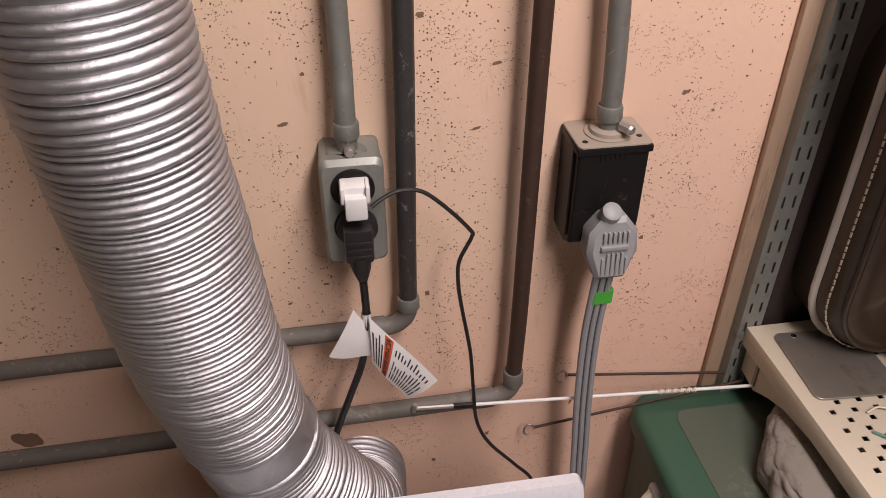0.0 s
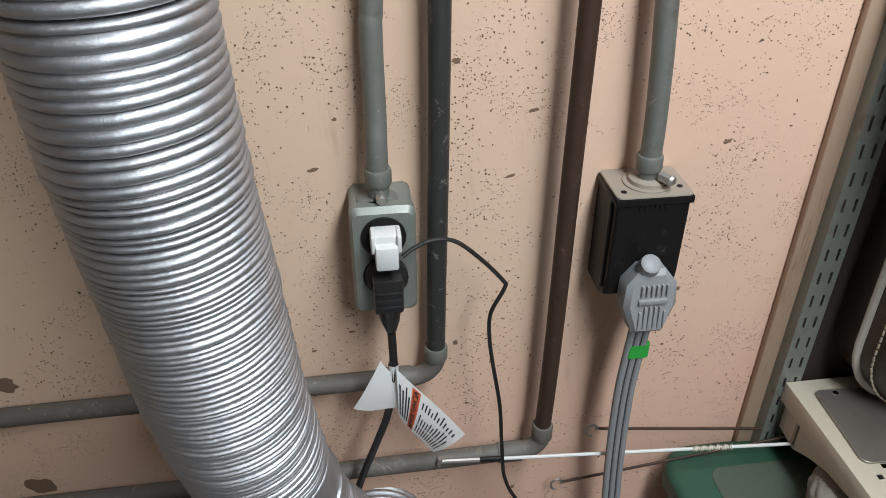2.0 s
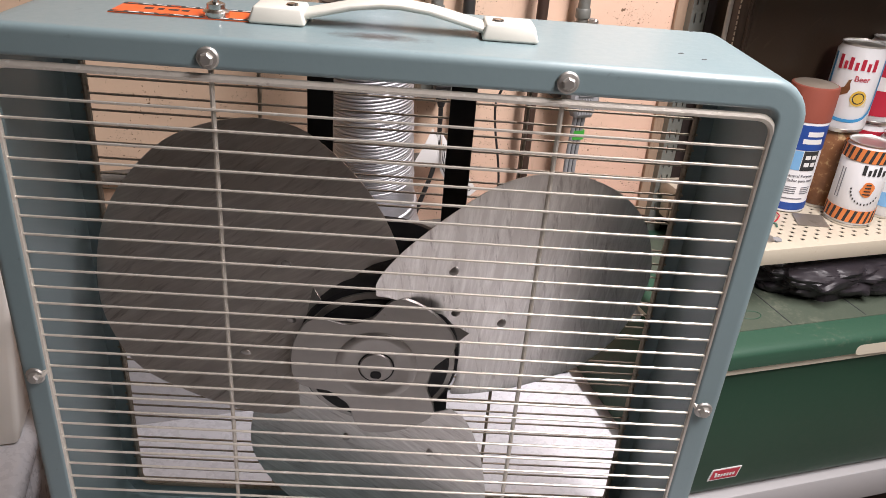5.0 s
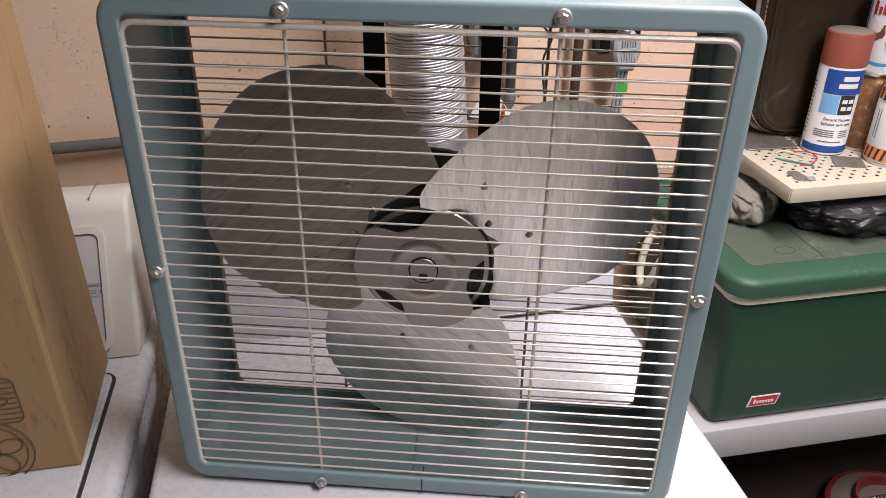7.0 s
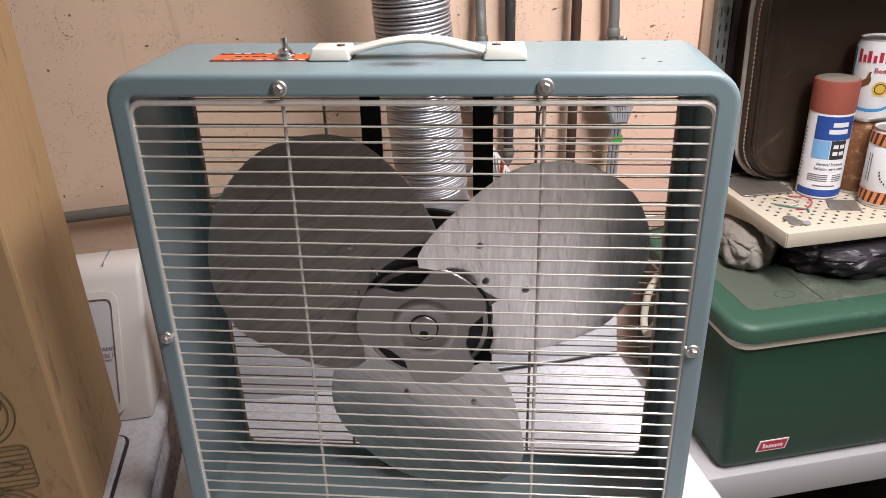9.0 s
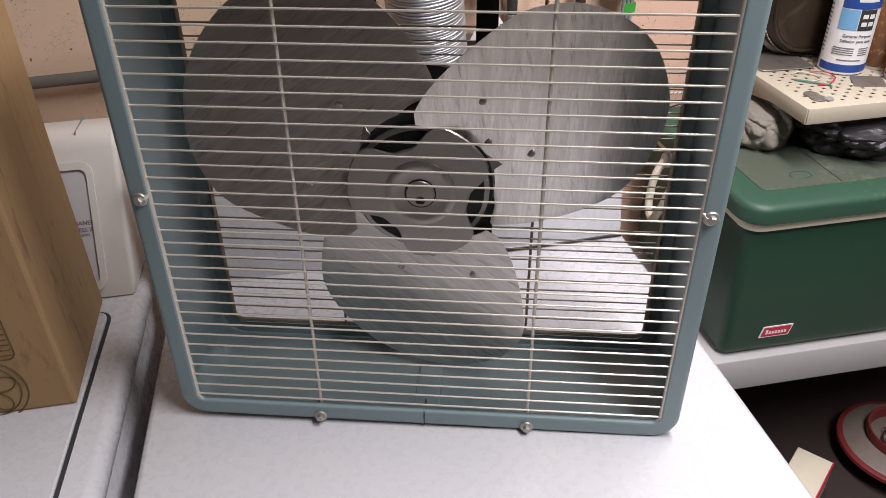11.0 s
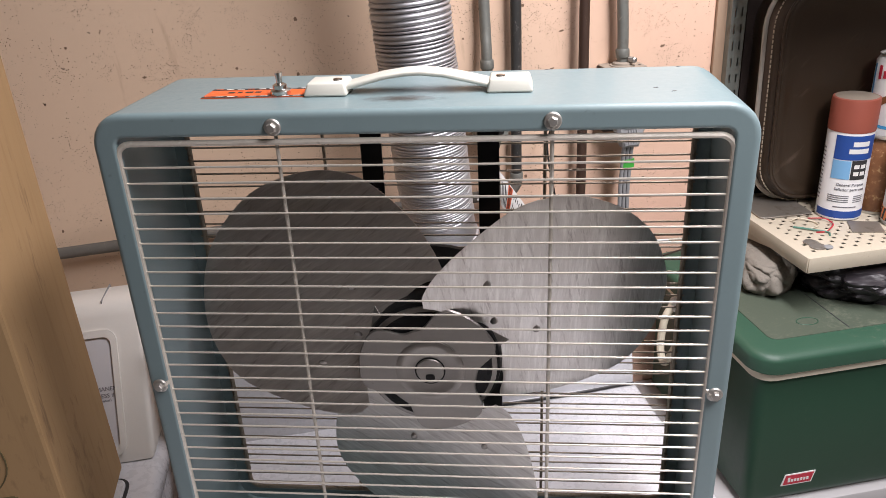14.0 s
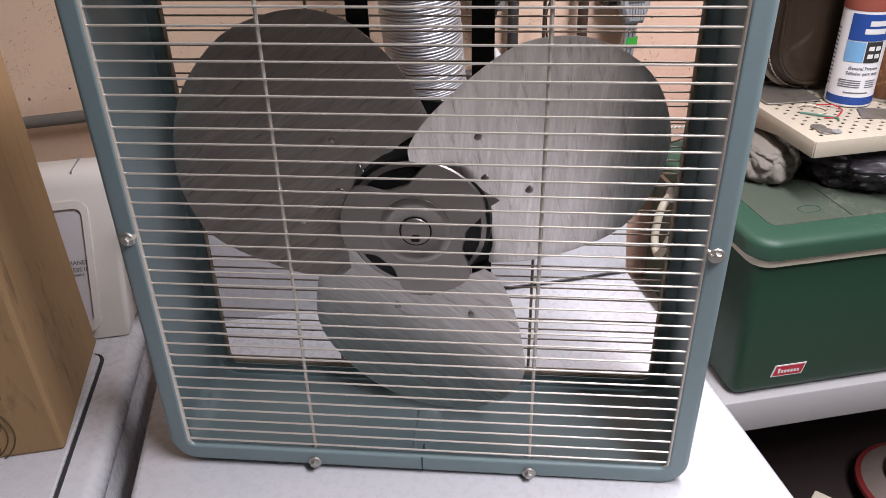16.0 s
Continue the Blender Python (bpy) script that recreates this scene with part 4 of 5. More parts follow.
pipe("electrical_conduit", smooth_path([(0.197, 0.551, 2.45), (0.195, 0.551, 1.60), (0.193, 0.550, 1.48), (0.193, 0.546, 1.42), (0.1925, 0.541, 1.395), (0.1925, 0.540, 1.355)], 6), 0.0082, M["conduit"],
     "grey steel conduit running down to the socket box", [((0.1925, 0.540, 1.379), (0.1925, 0.540, 1.366), 0.0103, M["conduit"])])
pipe("dark_pipe", smooth_path([(0.243, 0.547, 2.45), (0.2405, 0.547, 1.55), (0.237, 0.547, 1.236), (0.2365, 0.547, 1.187)], 6) , 0.0083, M["dark_pipe"], "dark scratched upright pipe fixed close to the wall")
el = [(0.2365 - 0.022 * (1 - math.cos(a)), 0.547, 1.184 - 0.022 * math.sin(a)) for a in [k * math.pi / 16 for k in range(9)]]
pipe("painted_pipe", [(-1.7, 0.547, 1.128), (-1.2, 0.547, 1.135), (-0.6, 0.548, 1.145), (-0.1, 0.547, 1.158), (0.17, 0.547, 1.1615)] + el[::-1] + [(0.2365, 0.547, 1.194)], 0.0088, M["painted_pipe"],
     "horizontal pipe painted over in dirty tan", [((0.2365, 0.547, 1.196), (0.2365, 0.547, 1.182), 0.0105, M["conduit"]), ((0.214, 0.547, 1.162), (0.190, 0.547, 1.1618), 0.0104, M["painted_pipe"])])
pipe("rusty_pipe", smooth_path([(0.347, 0.538, 2.45), (0.3425, 0.538, 1.50), (0.3415, 0.538, 1.20), (0.3395, 0.538, 1.085)], 6), 0.0078, M["rust_pipe"], "brown rusty upright pipe standing off the wall")
el = [(0.3395 - 0.020 * (1 - math.cos(a)), 0.538, 1.079 - 0.020 * math.sin(a)) for a in [k * math.pi / 16 for k in range(9)]]
pipe("painted_pipe", [(-1.7, 0.538, 1.035), (-1.0, 0.538, 1.042), (-0.4, 0.538, 1.048), (0.05, 0.538, 1.054), (0.27, 0.538, 1.058)] + el[::-1] + [(0.3395, 0.538, 1.090)], 0.0090, M["painted_pipe"],
     "horizontal pipe painted over in dirty tan", [((0.3395, 0.538, 1.093), (0.3395, 0.538, 1.075), 0.0102, M["painted_pipe"]), ((0.320, 0.538, 1.059), (0.296, 0.538, 1.0585), 0.0104, M["painted_pipe"])])
pipe("electrical_conduit", smooth_path([(0.400, 0.546, 2.45), (0.398, 0.545, 1.62), (0.398, 0.543, 1.52), (0.402, 0.541, 1.45), (0.4045, 0.5405, 1.40), (0.405, 0.540, 1.35)], 6), 0.0084, M["conduit"],
     "grey steel conduit running down to the black range socket", [((0.4045, 0.5405, 1.377), (0.405, 0.540, 1.364), 0.0105, M["conduit"])])

# ---- duplex socket with two plugs ----
socket = thing("wall_socket", pose(0.1935, WALL, 1.3075), "galvanised surface socket box with two plugs in it", "socket")
part("box", gprism(rrect(0.0245, 0.0460, 0.006, 4), 0.036, Matrix.Translation((0, 0, -0.001)) @ pose(0, 0, 0, 90), 0.001), M["galv"], socket)
cover = part("cover_plate", gprism(rrect(0.0252, 0.0485, 0.007, 5), 0.0125, Matrix.Translation((0, -0.036, 0)) @ pose(0, 0, 0, 90), 0.0045), M["galv"], socket)
for z in (0.0245, -0.0105):
    part("receptacle", glathe([(0.0172, 0), (0.0172, 0.0016), (0.0155, 0.0024)], 28, Matrix.Translation((0, -0.0485, z)) @ pose(0, 0, 0, 90)), M["bakelite"], cover)
part("set_screw", glathe([(0.0042, 0), (0.0042, 0.007), (0.0032, 0.009)], 10, Matrix.Translation((0.000, -0.035, 0.052)) @ pose(0, 0, 0, 90)), M["zinc"], socket)
part("clamp", glathe([(0.0155, 0), (0.016, 0.003), (0.0125, 0.005)], 20, Matrix.Translation((-0.002, -0.027, 0.0435))), M["conduit"], socket)

adapter = thing("white_plug", pose(0.1945, 0.516, 1.332), "small white two-pin plug with a thin black lead", "plug")
part("plug_body", join(gbox(-0.0115, 0.0115, -0.017, 0.0, -0.004, 0.012, 0.002), gbox(-0.0085, 0.0085, -0.024, -0.001, -0.014, 0.006, 0.002)), M["white_plastic"], adapter)
for s in (-1, 1):
    part("finger_grip", gbox(s * 0.0095 - 0.0015, s * 0.0095 + 0.0015, -0.021, -0.004, 0.0, 0.0135, 0.001), M["white_plastic"], adapter)
lead = [(0.206, 0.500, 1.325), (0.215, 0.503, 1.330), (0.229, 0.506, 1.334), (0.247, 0.508, 1.330), (0.267, 0.508, 1.312), (0.2855, 0.509, 1.2895), (0.287, 0.509, 1.282), (0.277, 0.509, 1.259), (0.276, 0.508, 1.238), (0.279, 0.506, 1.211), (0.287, 0.502, 1.160), (0.290, 0.498, 1.115), (0.293, 0.492, 1.078), (0.305, 0.487, 1.050), (0.330, 0.482, 1.020), (0.350, 0.476, 0.995), (0.357, 0.465, 0.95), (0.352, 0.445, 0.915)]
part("lead", gtube([Vector(p) - Vector((0.1945, 0.516, 1.332)) for p in smooth_path(lead, 6)], 0.00175, 8), M["rubber"], adapter, "thin black lead")

plug = thing("black_plug", pose(0.1945, 0.516, 1.299), "black moulded plug with a heavy cord and a folded warning tag", "plug")
part("plug_body", join(glathe([(0.0165, 0), (0.0165, 0.006), (0.013, 0.009)], 24, Matrix.Translation((0, 0.0, 0)) @ pose(0, 0, 0, 90)),
                       gbox(-0.0115, 0.0115, -0.021, -0.004, -0.024, 0.008, 0.003), gtube([(0, -0.013, -0.020), (0.0005, -0.013, -0.034), (0.001, -0.012, -0.046)], [0.0098, 0.0078, 0.0042], 14)), M["rubber"], plug)
for k in range(3):
    part("grip_ridge", gbox(-0.0095, 0.0095, -0.0222, -0.020, -0.018 + k * 0.0065, -0.0155 + k * 0.0065, 0.0006), M["rubber"], plug)
cord = [(0.1955, 0.504, 1.251), (0.196, 0.505, 1.233), (0.196, 0.505, 1.210), (0.1935, 0.505, 1.183), (0.188, 0.505, 1.155), (0.177, 0.504, 1.124), (0.161, 0.502, 1.080), (0.150, 0.498, 1.04), (0.145, 0.494, 0.98), (0.147, 0.49, 0.93), (0.152, 0.486, 0.90)]
po = Vector((0.1945, 0.516, 1.299))
part("cord", gtube([Vector(p) - po for p in smooth_path(cord, 6)], 0.0034, 10), M["rubber"], plug, "heavy black cord")


def sheet_of(corners, thick, bend=0.0, n=8):
    """A paper leaf between four corners (in x and z at depth y), bowed forward in its middle."""
    a, b, c, d = [Vector(p) for p in corners]
    v, f = [], []
    for o in (0, thick):
        for j in range(n + 1):
            for i in range(n + 1):
                s, t = i / n, j / n
                p = a.lerp(b, s).lerp(d.lerp(c, s), t)
                v.append((p.x, p.y - bend * math.sin(math.pi * s) - 0.002 * math.sin(5 * t + s) - o, p.z))
    k = (n + 1) ** 2
    for j in range(n):
        for i in range(n):
            q = j * (n + 1) + i
            f += [(q, q + n + 1, q + n + 2, q + 1), (q + k, q + 1 + k, q + n + 2 + k, q + n + 1 + k)]
    return v, f


def on_leaf(corners, s, t, lift, bend):
    a, b, c, d = [Vector(p) for p in corners]
    p = a.lerp(b, s).lerp(d.lerp(c, s), t)
    return Vector((p.x, p.y - bend * math.sin(math.pi * s) - 0.002 * math.sin(5 * t + s) - lift, p.z))


leaf_a = [tuple(Vector(p) - po) for p in ((0.1605, 0.501, 1.174), (0.1855, 0.505, 1.2225), (0.2000, 0.5, 1.197), (0.1990, 0.5, 1.169))]
leaf_b = [tuple(Vector(p) - po) for p in ((0.1980, 0.4995, 1.163), (0.1980, 0.4995, 1.217), (0.2570, 0.503, 1.127), (0.2290, 0.505, 1.104))]
tag = part("warning_tag", sheet_of(leaf_a, 0.0004, 0.002), M["paper"], plug, "white paper warning tag folded over the cord", 60)
part("printed_leaf", sheet_of(leaf_b, 0.0004, 0.003), M["paper"], tag)
part("sleeve", gtube([(0.0015, -0.0105, -0.083), (0.0005, -0.0102, -0.105), (-0.0025, -0.0102, -0.130)], 0.0044, 12, caps=False, flat=0.9), M["paper"], tag)


def leaf_strip(s0, s1, t0, t1, n=6):
    """A printed strip on the large leaf."""
    v, f, m = [], [], 8
    for i in range(n + 1):
        t = t0 + (t1 - t0) * i / n
        for j in range(m + 1):
            v.append(tuple(on_leaf(leaf_b, s0 + (s1 - s0) * j / m, t, 0.0008, 0.003)))
    for i in range(n):
        for j in range(m):
            q = i * (m + 1) + j
            f.append((q, q + 1, q + m + 2, q + m + 1))
    return v, f


rnd = random.Random(7)
part("red_heading", leaf_strip(0.03, 0.97, 0.22, 0.34), M["red_print"], tag)
part("print_bar", join(*[leaf_strip(0.10, rnd.uniform(0.7, 0.94), t, t + 0.022) for t in (0.03, 0.08, 0.13, 0.175)]), M["black_text"], tag)
for k in range(11):
    part("print_bar", join(*[leaf_strip(a, b, 0.39 + k * 0.052, 0.41 + k * 0.052, 2) for a, b in ((0.08, 0.30), (0.33, 0.30 + rnd.uniform(0.2, 0.35)), (0.70, rnd.uniform(0.8, 0.93)))]), M["black_text"], tag)
head = lettering("ADVERTENCIA", 0.0072, 0.0002)
part("words", ([tuple(on_leaf(leaf_b, 0.5 + p[0] / 0.052, 0.28 - p[1] / 0.070, 0.0014 + p[2], 0.003)) for p in head[0]], head[1]), M["black_text"], tag, smooth=None)

# ---- black range socket with grey plug ----
rng = thing("range_socket", pose(0.4055, WALL, 1.306), "black surface-mounted range socket with a dusty steel top", "socket")
side = [(0.0, 0.044), (0.046, 0.044), (0.048, 0.042), (0.048, -0.030), (0.044, -0.050), (0.030, -0.056), (0.0, -0.054)]
v = [(sx * (0.0298 if q[0] > 0.04 else 0.0308), -q[0], q[1]) for sx in (-1, 1) for q in side]
n = len(side)
bm = bmesh.new()
me = mesh("box", (v, [tuple(range(n))[::-1], tuple(range(n, 2 * n))] + [(k, (k + 1) % n, (k + 1) % n + n, k + n) for k in range(n)]), M["bakelite"])
bm.from_mesh(me)
bmesh.ops.recalc_face_normals(bm, faces=bm.faces)
bmesh.ops.bevel(bm, geom=bm.edges[:], offset=0.0025, segments=2, profile=0.5, affect="EDGES")
bm.to_mesh(me)
bm.free()
box = part("box", me, None, rng)
part("rim", join(gbox(-0.0318, 0.0318, -0.0495, -0.0005, 0.0375, 0.0440, 0.0012), gbox(-0.0322, -0.0292, -0.039, -0.036, -0.045, 0.039, 0.0008), gbox(0.0292, 0.0322, -0.039, -0.036, -0.045, 0.039, 0.0008)), M["bakelite"], box)
lidp = part("top_plate", gprism(rrect(0.0312, 0.0242, 0.005, 4, 0, -0.0247), 0.0018, Matrix.Translation((0, 0, 0.0442)), 0.0006), M["coating"], rng, "dusty steel top plate")
part("knockout_ring", glathe([(0.0195, 0), (0.0195, 0.0012), (0.0185, 0.0016), (0.0155, 0.0014), (0.0150, 0.0045), (0.0120, 0.006)], 28, Matrix.Translation((0, -0.0262, 0.0460))), M["coating"], lidp)
for x, y in ((-0.0235, -0.040), (0.0235, -0.036)):
    part("screw_hole", glathe([(0.0024, 0), (0.0024, 0.0004)], 12, Matrix.Translation((x, y, 0.0460))), M["black"], lidp)
part("set_screw", glathe([(0.0045, 0), (0.0045, 0.010), (0.003, 0.012)], 10, Matrix.Translation((0.007, -0.036, 0.056)) @ pose(0, 0, 0, 90, 0, 30)), M["zinc"], rng)
part("print_bar", join(*[gbox(-0.012 + k * 0.0042, -0.0095 + k * 0.0042, -0.0486, -0.0478, 0.0325, 0.0375) for k in range(6)]), M["bakelite"], box)
part("print_bar", join(*[gbox(-0.020 + k * 0.0042, -0.0175 + k * 0.0042, -0.0486, -0.0478, -0.014, -0.0115) for k in range(9)]), M["bakelite"], box)

gp = thing("range_plug", pose(0.4075, 0.5185, 1.265), "grey angled range plug on a flat grey cable", "plug")
outl = [(-0.010, 0.026), (0.010, 0.026), (0.021, 0.012), (0.0225, -0.008), (0.0125, -0.034), (-0.0125, -0.034), (-0.0225, -0.008), (-0.021, 0.012)]
part("plug_body", gprism(outl, 0.021, Matrix.Translation((0, 0, 0)) @ pose(0, 0, 0, 90 - 6), 0.0045), M["grey_plug"], gp)
part("cable_boss", glathe([(0.0090, 0), (0.0088, 0.004), (0.0082, 0.010), (0.006, 0.0115)], 22, Matrix.Translation((-0.004, -0.010, 0.026)) @ pose(0, 0, 0, 35)), M["grey_plug"], gp)
for k in range(6):
    x = -0.0105 + k * 0.0042
    part("rib", gbox(x, x + 0.0018, -0.0245, -0.0195, -0.026, -0.004 if k not in (0, 5) else -0.009, 0.0005), M["grey_plug"], gp)
    part("rib", gbox(x, x + 0.0018, -0.0225, -0.0185, 0.006, 0.016, 0.0005), M["grey_plug"], gp)
part("name_strip", gbox(-0.012, 0.012, -0.0238, -0.019, -0.001, 0.003, 0.0004), M["grey_plug"], gp)
cab = [(0.4065, 0.506, 1.238), (0.406, 0.508, 1.225), (0.4055, 0.510, 1.20), (0.4045, 0.512, 1.16), (0.4055, 0.513, 1.11), (0.408, 0.513, 1.05), (0.412, 0.512, 0.98), (0.414, 0.510, 0.90), (0.414, 0.508, 0.6), (0.412, 0.505, 0.2)]
go = Vector((0.4075, 0.5185, 1.265))
for k in range(3):
    part("cable_core", gtube([Vector(p) - go + Vector(((k - 1) * 0.0062, 0, 0)) for p in smooth_path(cab, 5)], 0.0034, 10), M["grey_plug"], gp)
for k in (-1, 1):
    part("cable_groove", gtube([Vector(p) - go + Vector((k * 0.0031, -0.0022, 0)) for p in smooth_path(cab, 5)], 0.0009, 6), M["dark_stripe"], gp)
part("green_tape", gprism(rrect(0.0104, 0.0048, 0.004, 3), 0.0135, Matrix.Translation((0.0008, -0.0080, -0.0680))), M["green_tape"], gp, "bright green tape band")

# ---- shelving beside the machines ----
tagged(part("wood_strip", gbox(0.5655, 0.590, 0.5585, 0.5665, 0.2, 2.4, 0.002), M["wood"], None, "old tan wooden strip on the wall"), "old tan wooden strip on the wall", kind="structure").name = "trim"


def upright(x0):
    up = thing("shelf_upright", pose(x0, 0.5585, 0.2), "slotted steel shelf upright screwed to the wooden strip", "shelf upright")
    xs = [0.0, 0.0055, 0.0080, 0.0165, 0.0190, 0.0245]
    zs, holes = [0.0], set()
    z = 0.01
    while z < 2.15:
        zs += [z, z + 0.0135]
        holes.add(len(zs) - 2)
        z += 0.0255
    zs.append(2.2)
    part("face", gsheet(xs, zs, lambda i, j: j in holes and i in (1, 3), -0.0135, 0.0018), M["galv"], up, smooth=None)
    part("flange", gbox(0.0, 0.0018, -0.0117, 0.0, 0.0, 2.2), M["galv"], up)
    part("flange", gbox(0.0227, 0.0245, -0.0117, 0.0, 0.0, 2.2), M["galv"], up)
    return up


upright(0.5815)
upright(1.18)


def perforated_shelf(z, x0, x1, y0, y1, label):
    """A pressed shelf: a pierced tray with lips and two hooked brackets under it."""
    sh = thing("steel_shelf", pose(x0, y0, z), label, "shelf")
    w, d = x1 - x0, y1 - y0
    xs, zs, p = [0.0], [0.0], 0.0055
    nx, ny = int((w - 0.024) / p), int((d - 0.024) / p)
    xs += [0.012 + p * k for k in range(nx + 1)] + [w]
    zs += [0.012 + p * k for k in range(ny + 1)] + [d]
    v, f = gsheet(xs, zs, lambda i, j: 1 <= i < len(xs) - 2 and 1 <= j < len(zs) - 2 and (i % 2 == 0 and (j + i) % 4 == 0), 0, 0.0012)
    part("tray", ([(a, c, -b) for a, b, c in v], f), M["shelf"], sh, smooth=None)
    part("front_lip", gbox(0, w, -0.0022, 0.0004, -0.023, 0.0004, 0.0007), M["shelf"], sh)
    part("side_lip", gbox(-0.0014, 0.0003, 0.0, d, -0.023, 0.0002, 0.0005), M["shelf"], sh)
    part("side_lip", gbox(w - 0.0003, w + 0.0014, 0.0, d, -0.023, 0.0002, 0.0005), M["shelf"], sh)
    for x in (0.006, w - 0.03):
        prof = [(0.018, -0.001), (d + 0.0, -0.001), (d - 0.002, -0.060), (d - 0.030, -0.064), (d - 0.055, -0.050), (d - 0.08, -0.040), (0.030, -0.017)]
        br = part("bracket", gprism(prof, 0.003, Matrix.Translation((x, 0, 0)) @ Matrix(((0, 0, 1, 0), (1, 0, 0, 0), (0, 1, 0, 0), (0, 0, 0, 1)))), M["shelf"], sh)
        part("bracket_rib", gbox(x - 0.002, x, d - 0.030, d - 0.026, -0.058, -0.002), M["coating"], br)
    return sh


perforated_shelf(1.1100, 0.591, 1.20, 0.292, 0.5445, "cream perforated steel shelf holding cans and a suitcase")
perforated_shelf(1.527, 0.577, 1.20, 0.292, 0.5445, "cream perforated steel shelf above the suitcase")
structure("shelf_board", gbox(0.375, 1.30, 0.205, 0.5665, 0.682, 0.744, 0.004), M["white_board"], "thick white painted shelf board under the cooler", 40)
structure("lower_shelf", gbox(0.375, 1.30, 0.02, 0.5665, 0.40, 0.43, 0.002), M["dark_brown"], "dark wooden lower shelf")
# sheet added over the wall to make the background behind the shelves dark
structure("wall_panel", gbox(0.612, 1.30, 0.552, 0.5665, 0.0, 2.4, 0.0), M["dark_brown"], "dark sheet added behind the shelves as their background")

# ---- suitcase ----
case = thing("suitcase", pose(0.888, 0.5165, 1.1125) @ pose(0, 0, 0, -1.5, 0, 0), "brown vinyl suitcase with off-white piping standing on the shelf", "suitcase")
HW, HH = 0.262, 0.176


def case_ring(d, y, r):
    return [(x, y * 0.72, z) for x, z in rrect(HW - d, HH - d, r, 8, 0, HH)]


prof = [(0.012, 0.064, 0.06), (0.002, 0.058, 0.07), (0.0, 0.05, 0.072), (0.0, -0.004, 0.072), (0.001, -0.030, 0.071), (0.005, -0.045, 0.068), (0.014, -0.056, 0.06), (0.022, -0.058, 0.055), (0.026, -0.055, 0.052), (0.034, -0.0585, 0.046), (0.06, -0.063, 0.03)]
v, f = [], []
for d, y, r in prof:
    v += case_ring(d, y, r)
n = len(v) // len(prof)
for i in range(len(prof) - 1):
    f += [(i * n + k, i * n + (k + 1) % n, (i + 1) * n + (k + 1) % n, (i + 1) * n + k) for k in range(n)]
f += [tuple(range(n))[::-1], tuple(range((len(prof) - 1) * n, len(prof) * n))]
part("shell", (v, f), M["leather"], case, smooth=60)
part("piping", gtube(case_ring(-0.001, -0.0085, 0.073), 0.0048, 10, closed=True, flat=0.7), M["piping"], case)
part("edge_welt", gtube(case_ring(0.0105, -0.0535, 0.063), 0.0032, 8, closed=True), M["leather"], case)
ring = [Vector(p) for p in case_ring(0.0005, -0.0355, 0.0715)]
stitches = []
for a, b in zip(ring, ring[1:] + ring[:1]):
    L = (b - a).length
    k = max(1, round(L / 0.0075))
    for i in range(k):
        stitches.append(gtube([a.lerp(b, (i + 0.12) / k), a.lerp(b, (i + 0.78) / k)], 0.0011, 5))
tagged(part("stitching", join(*stitches), M["thread"], case, "row of pale stitches"), kind="stuff")

# ---- cans ----
def can_shell(r, h, neck=0.004):
    return [(r - 0.004, 0.0), (r - 0.001, 0.0015), (r - 0.0016, 0.003), (r, 0.006), (r, h - 0.010), (r - neck, h - 0.004), (r - neck, h), (r - neck - 0.0015, h), (r - neck - 0.002, h - 0.003), (0.003, h - 0.0035)]


spray = thing("spray_can", pose(0.727, 0.424, 1.1110, 0, 0, -37), "spray paint can with a red-brown cap and blue and white label", "spray can")
part("can_body", glathe([(0.030, 0), (0.0325, 0.001), (0.033, 0.003), (0.0325, 0.0045), (0.0325, 0.138), (0.0315, 0.140)], 40), M["can_white"], spray)
part("cap", glathe([(0.0330, 0.139), (0.0333, 0.141), (0.0333, 0.184), (0.0325, 0.1875), (0.0300, 0.1885)], 40), M["red_cap"], spray, "red-brown painted cap")
part("cap_top", glathe([(0.0300, 0.1884), (0.0285, 0.1890), (0.004, 0.1892)], 36), M["coating"], spray)
R = 0.0325


def stuck(name, w, h, x, z, material, parent, lift=0.0, label=""):
    return part(name, wrap(shifted(grid_patch(w, h, max(2, int(w / 0.004)), 1), 0, 0, lift), R + 0.0001, x / R, z), material, parent, label)


lab = stuck("label_band", 0.098, 0.0115, 0.012, 0.010, M["blue_print"], spray)
stuck("label_block", 0.062, 0.037, 0.012, 0.1165, M["blue_print"], spray)
stuck("label_picture", 0.026, 0.029, -0.006, 0.082, M["light_blue"], spray)
stuck("label_picture", 0.024, 0.030, 0.020, 0.082, M["black_text"], spray)
for k in range(2):
    for j in range(2):
        stuck("label_window", 0.0075, 0.006, 0.0155 + k * 0.010, 0.0765 + j * 0.011, M["white_print"], spray, 0.0003)
for x, z, w in ((0.012, 0.1225, 0.024), (0.010, 0.1115, 0.029)):
    stuck("brand_bar", w, 0.0072, x + 0.006, z, M["white_print"], spray, 0.0003)
for words, z, s in (("General Purpose", 0.0585, 0.0062), ("Sellador para usos", 0.0510, 0.0062)):
    part("words", wrap(shifted(lettering(words, s), 0.012, 0), R + 0.0003, 0, z), M["grey_text"], spray, smooth=None)
for k in range(4):
    stuck("print_bar", 0.030, 0.0012, -0.004, 0.0405 - k * 0.0032, M["grey_text"], spray)
    stuck("print_bar", 0.016, 0.0012, 0.026, 0.0405 - k * 0.0032, M["grey_text"], spray)
stuck("print_bar", 0.034, 0.0016, 0.008, 0.0225, M["grey_text"], spray)
for k in range(14):
    stuck("print_bar", 0.0085, 0.0022, -0.040, 0.030 + k * 0.0062, M["grey_text"], spray)

R = 0.033


